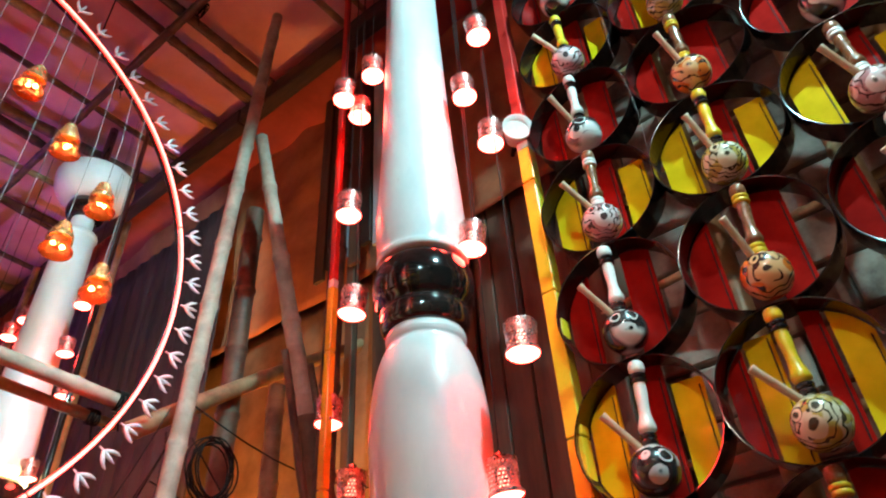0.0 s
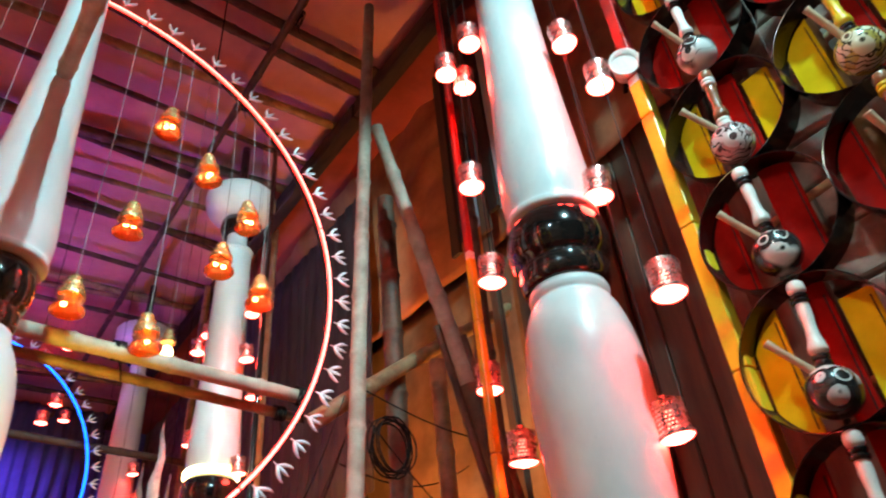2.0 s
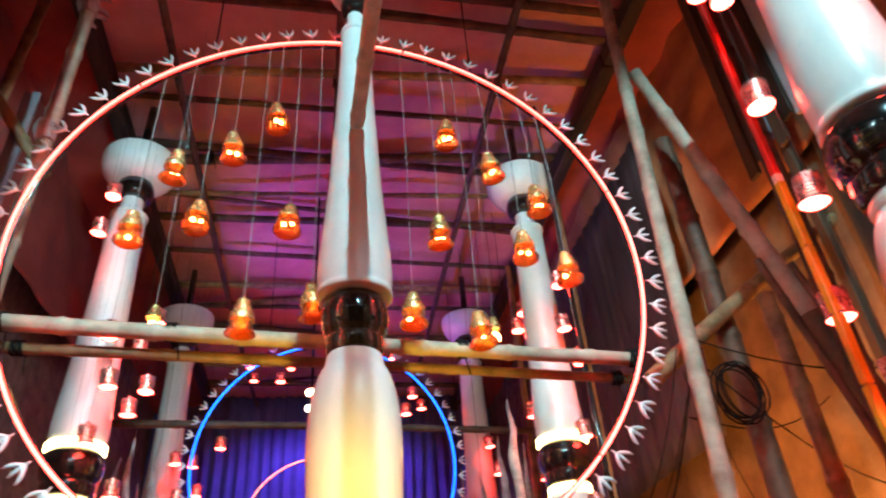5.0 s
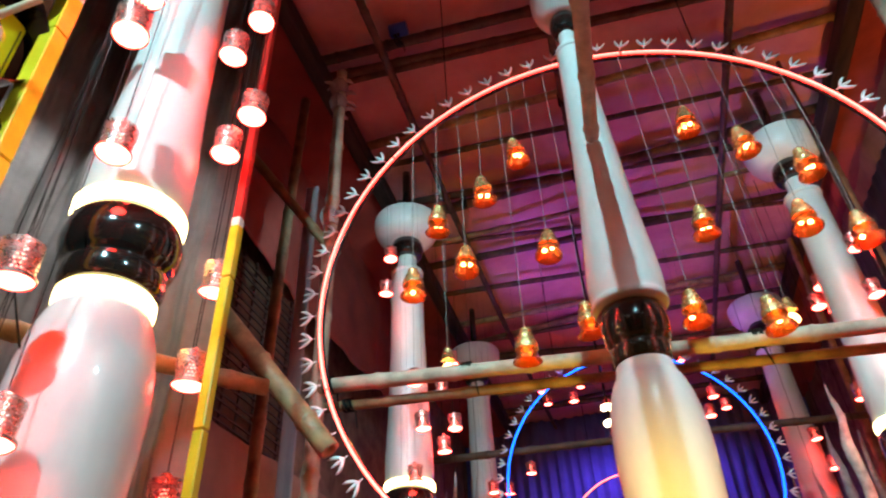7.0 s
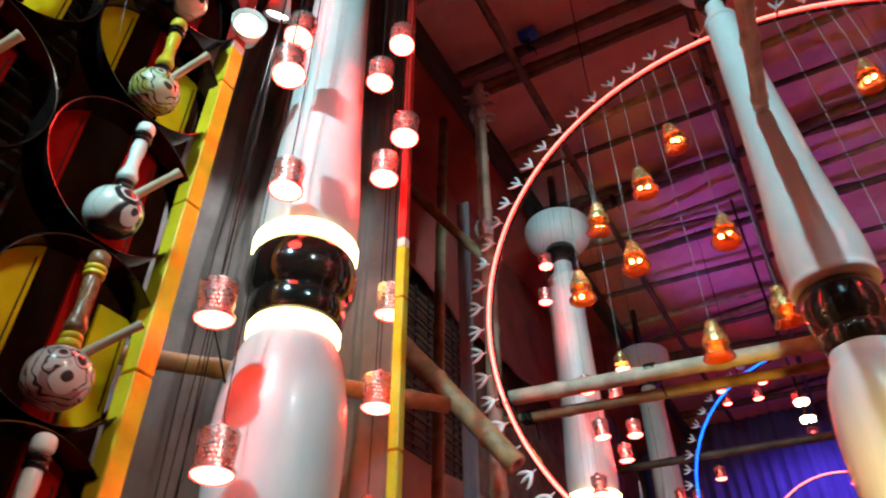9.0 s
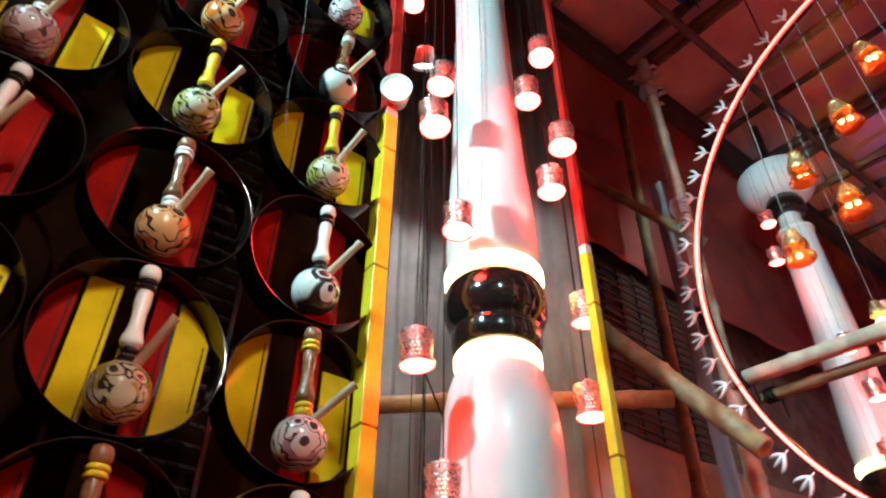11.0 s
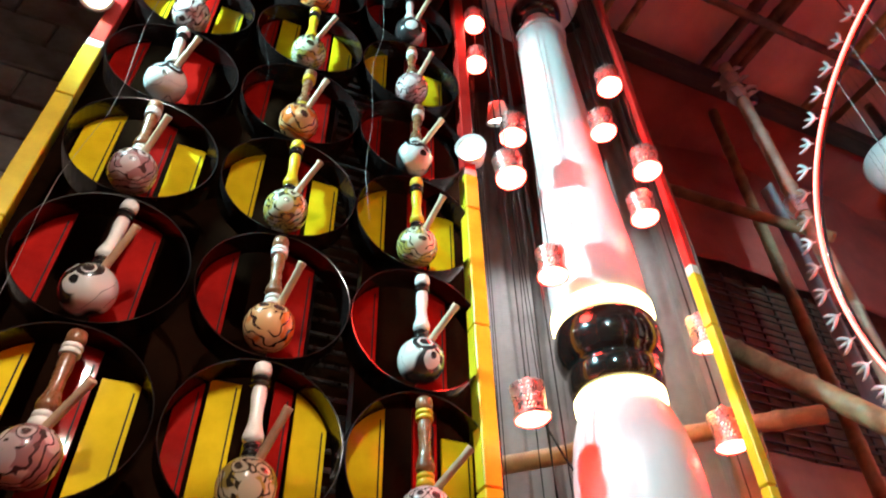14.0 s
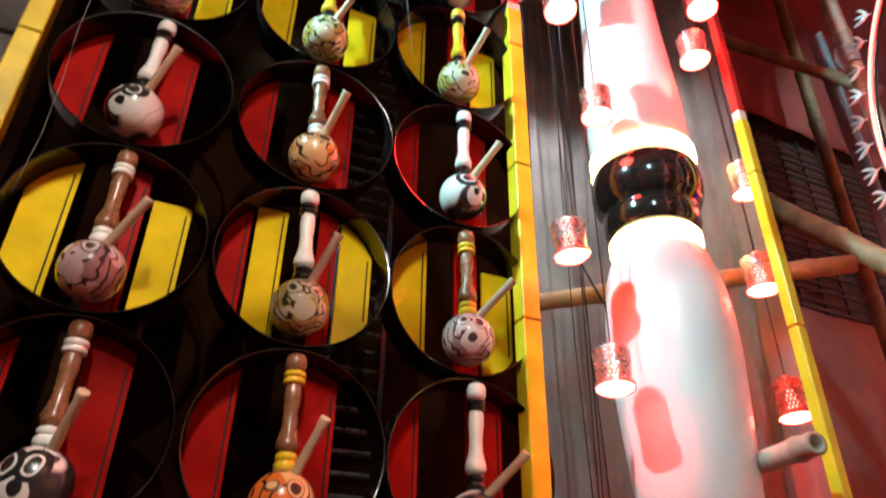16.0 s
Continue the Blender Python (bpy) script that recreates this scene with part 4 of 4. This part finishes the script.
for k, (x, y) in enumerate(((-1.85, 3.3), (-1.75, 4.9), (-1.9, 6.0), (1.75, 5.0), (1.6, 6.1), (-1.6, 7.6), (1.5, 7.7))):
    bamboo("bamboo_pole", (x, y, 0.0), (x + 0.05 * math.sin(k * 3.1), y, 5.3), 0.035, "weathered bamboo upright along the corridor", "bamboo_pale" if k % 2 else "bamboo", 70 + k, "scaffold poles")

rack = thing("ladder_rack", pose(-1.72, 0.92, 0), "glossy dark ladder rack standing behind the hoops", "rack")
for dy in (-0.07, 0.07):
    part("rail", box(-0.008, 0.008, dy - 0.008, dy + 0.008, 0.0, 4.4, 0.002), "hoop", rack)
for k in range(52):
    part("rung", box(-0.006, 0.006, -0.062, 0.062, 1.70 + 0.05 * k, 1.710 + 0.05 * k, 0.002), "tin_dark", rack)

# ---- thin loose wires on the panels, rails behind them ----
for side, x in ((-1, -1.385), (1, 1.385)):
    for k in range(3):
        y, low = 0.18 + 0.36 * k, 2.3 + 0.22 * ((k * 5) % 7)
        pts = [(x - side * 0.012 * math.sin(j * 0.8 + k), y + 0.05 * noise.noise((k * 2.3, j * 0.23, 0.5 * side)) + 0.008 * math.sin(j * 1.3 + k), low + (5.5 - low) * j / 24) for j in range(25)]
        tagged(part("wire", tube(pts, 0.0006, 5), "wire" if k % 2 else "string", smooth=True), "thin loose wire dangling over the hoops", "wire", "loose panel wires")
for k, z in enumerate((2.35, 2.95, 3.5, 4.1)):
    bamboo("bamboo_rail", (1.66, -1.2, z), (2.10, 1.55, z + 0.05 * math.sin(k * 2.0)), 0.018, "thin bamboo rail behind the hoops", "bamboo", 80 + k, "panel rails")
for k, (y, r) in enumerate(((0.95, 0.045), (0.52, 0.038), (0.18, 0.042))):
    bamboo("bamboo_pole", (1.78, y, 0.0), (1.80, y - 0.06, 5.3), r, "olive-brown bamboo upright behind the hoops", "bamboo", 96 + k, "panel poles")
rag = random.Random(8)
for k in range(7):
    a, z = rag.uniform(0, 6.28), 4.42 + 0.05 * k
    c, d = math.cos(a), math.sin(a)
    base = Vector((-1.334 + 0.034 * c, 2.75 + 0.034 * d, z))
    tip = base + Vector((0.06 * c, 0.06 * d, rag.uniform(-0.05, 0.05)))
    strip = tube([base, base.lerp(tip, 0.5) + Vector((0, 0, 0.012)), tip], [0.010, 0.013, 0.004], 5)
    tagged(part("tape_end", strip, "ivory_cloth"), "torn tape end sticking out from the bamboo upright", "tape", "torn tape ends")
for k, (z, r) in enumerate(((4.62, 0.05), (4.50, 0.046), (3.7, 0.043))):
    wrap = [(-1.333 - 0.004 * j, 2.75, z + 0.05 * (j - 1.5) / 1.5) for j in range(4)]
    tagged(part("tape_wrap", tube(wrap, [r * 0.8, r, r * 1.08, r * 0.82], 9), "ivory_cloth"), "torn pale tape wrapped round the bamboo upright", "tape", "tape wraps")

# ---- ragged strips hanging in the second bay ----
for k in range(12):
    side = -1 if k % 2 else 1
    x = AXIS + side * (1.16 + 0.09 * ((k * 7) % 5)) - 0.05
    y, top, low = 4.7 + 0.17 * k, 3.35 + 0.1 * math.sin(k * 1.3), 1.3 + 0.2 * math.cos(k)
    v, f = [], []
    for d in (0.0, 0.006):
        for j in range(25):
            z = low + (top - low) * j / 24
            w = (0.028 + 0.024 * abs(noise.noise((k * 3.1, j * 0.7, 1.0)))) * min(1.0, (24.6 - j) / 6)
            o = 0.03 * noise.noise((k * 1.7, j * 0.35, 5.0))
            v += [(x - w + o, y + d + 0.02 * math.sin(j * 0.6 + k), z), (x + w + o, y + d + 0.02 * math.cos(j * 0.5 + k), z)]
    for j in range(24):
        a = 2 * j
        f += [(a, a + 1, a + 3, a + 2), (a + 50, a + 52, a + 53, a + 51), (a, a + 2, a + 52, a + 50), (a + 1, a + 51, a + 53, a + 3)]
    f += [(0, 50, 51, 1), (48, 49, 99, 98)]
    strip = thing("hanging_strip", pose(0, 0, 0), "ragged pale cloth strip hanging on a cord between the columns", "cloth strip", "hanging cloth strips")
    part("strip", (v, f), "ivory_cloth", strip, smooth=True)
    part("cord", tube([(x, y, top - 0.02), (x, y, 5.5)], 0.002, 5), "wire", strip)

# ---- blocks of the walls ----
BLOCK = mesh("block", *box(-0.03, 0.03, -0.195, 0.195, -0.093, 0.093, 0.008))
BLOCK.materials.append(M["block"])
BROWN_BLOCK = BLOCK.copy()
BROWN_BLOCK.materials.clear()
BROWN_BLOCK.materials.append(M["block_brown"])
for wall, x, ys, zs in ((wall_east, 2.19, (-1.6, 1.7), (1.6, 5.3)), (wall_west, -2.39, (-2.4, 0.2), (2.4, 5.3))):
    row = 0
    z = zs[0]
    while z < zs[1]:
        y = ys[0] + 0.2 * (row % 2)
        while y < ys[1]:
            part("block", BROWN_BLOCK if x > 0 else BLOCK, None, wall, at=Matrix.Translation((x + rng.uniform(-0.012, 0.012), y + rng.uniform(-0.006, 0.006), z + rng.uniform(-0.004, 0.004))) @ pose(0, 0, 0, rng.uniform(-1, 1), 0, rng.uniform(-1.5, 1.5)))
            y += 0.40
        z += 0.20
        row += 1
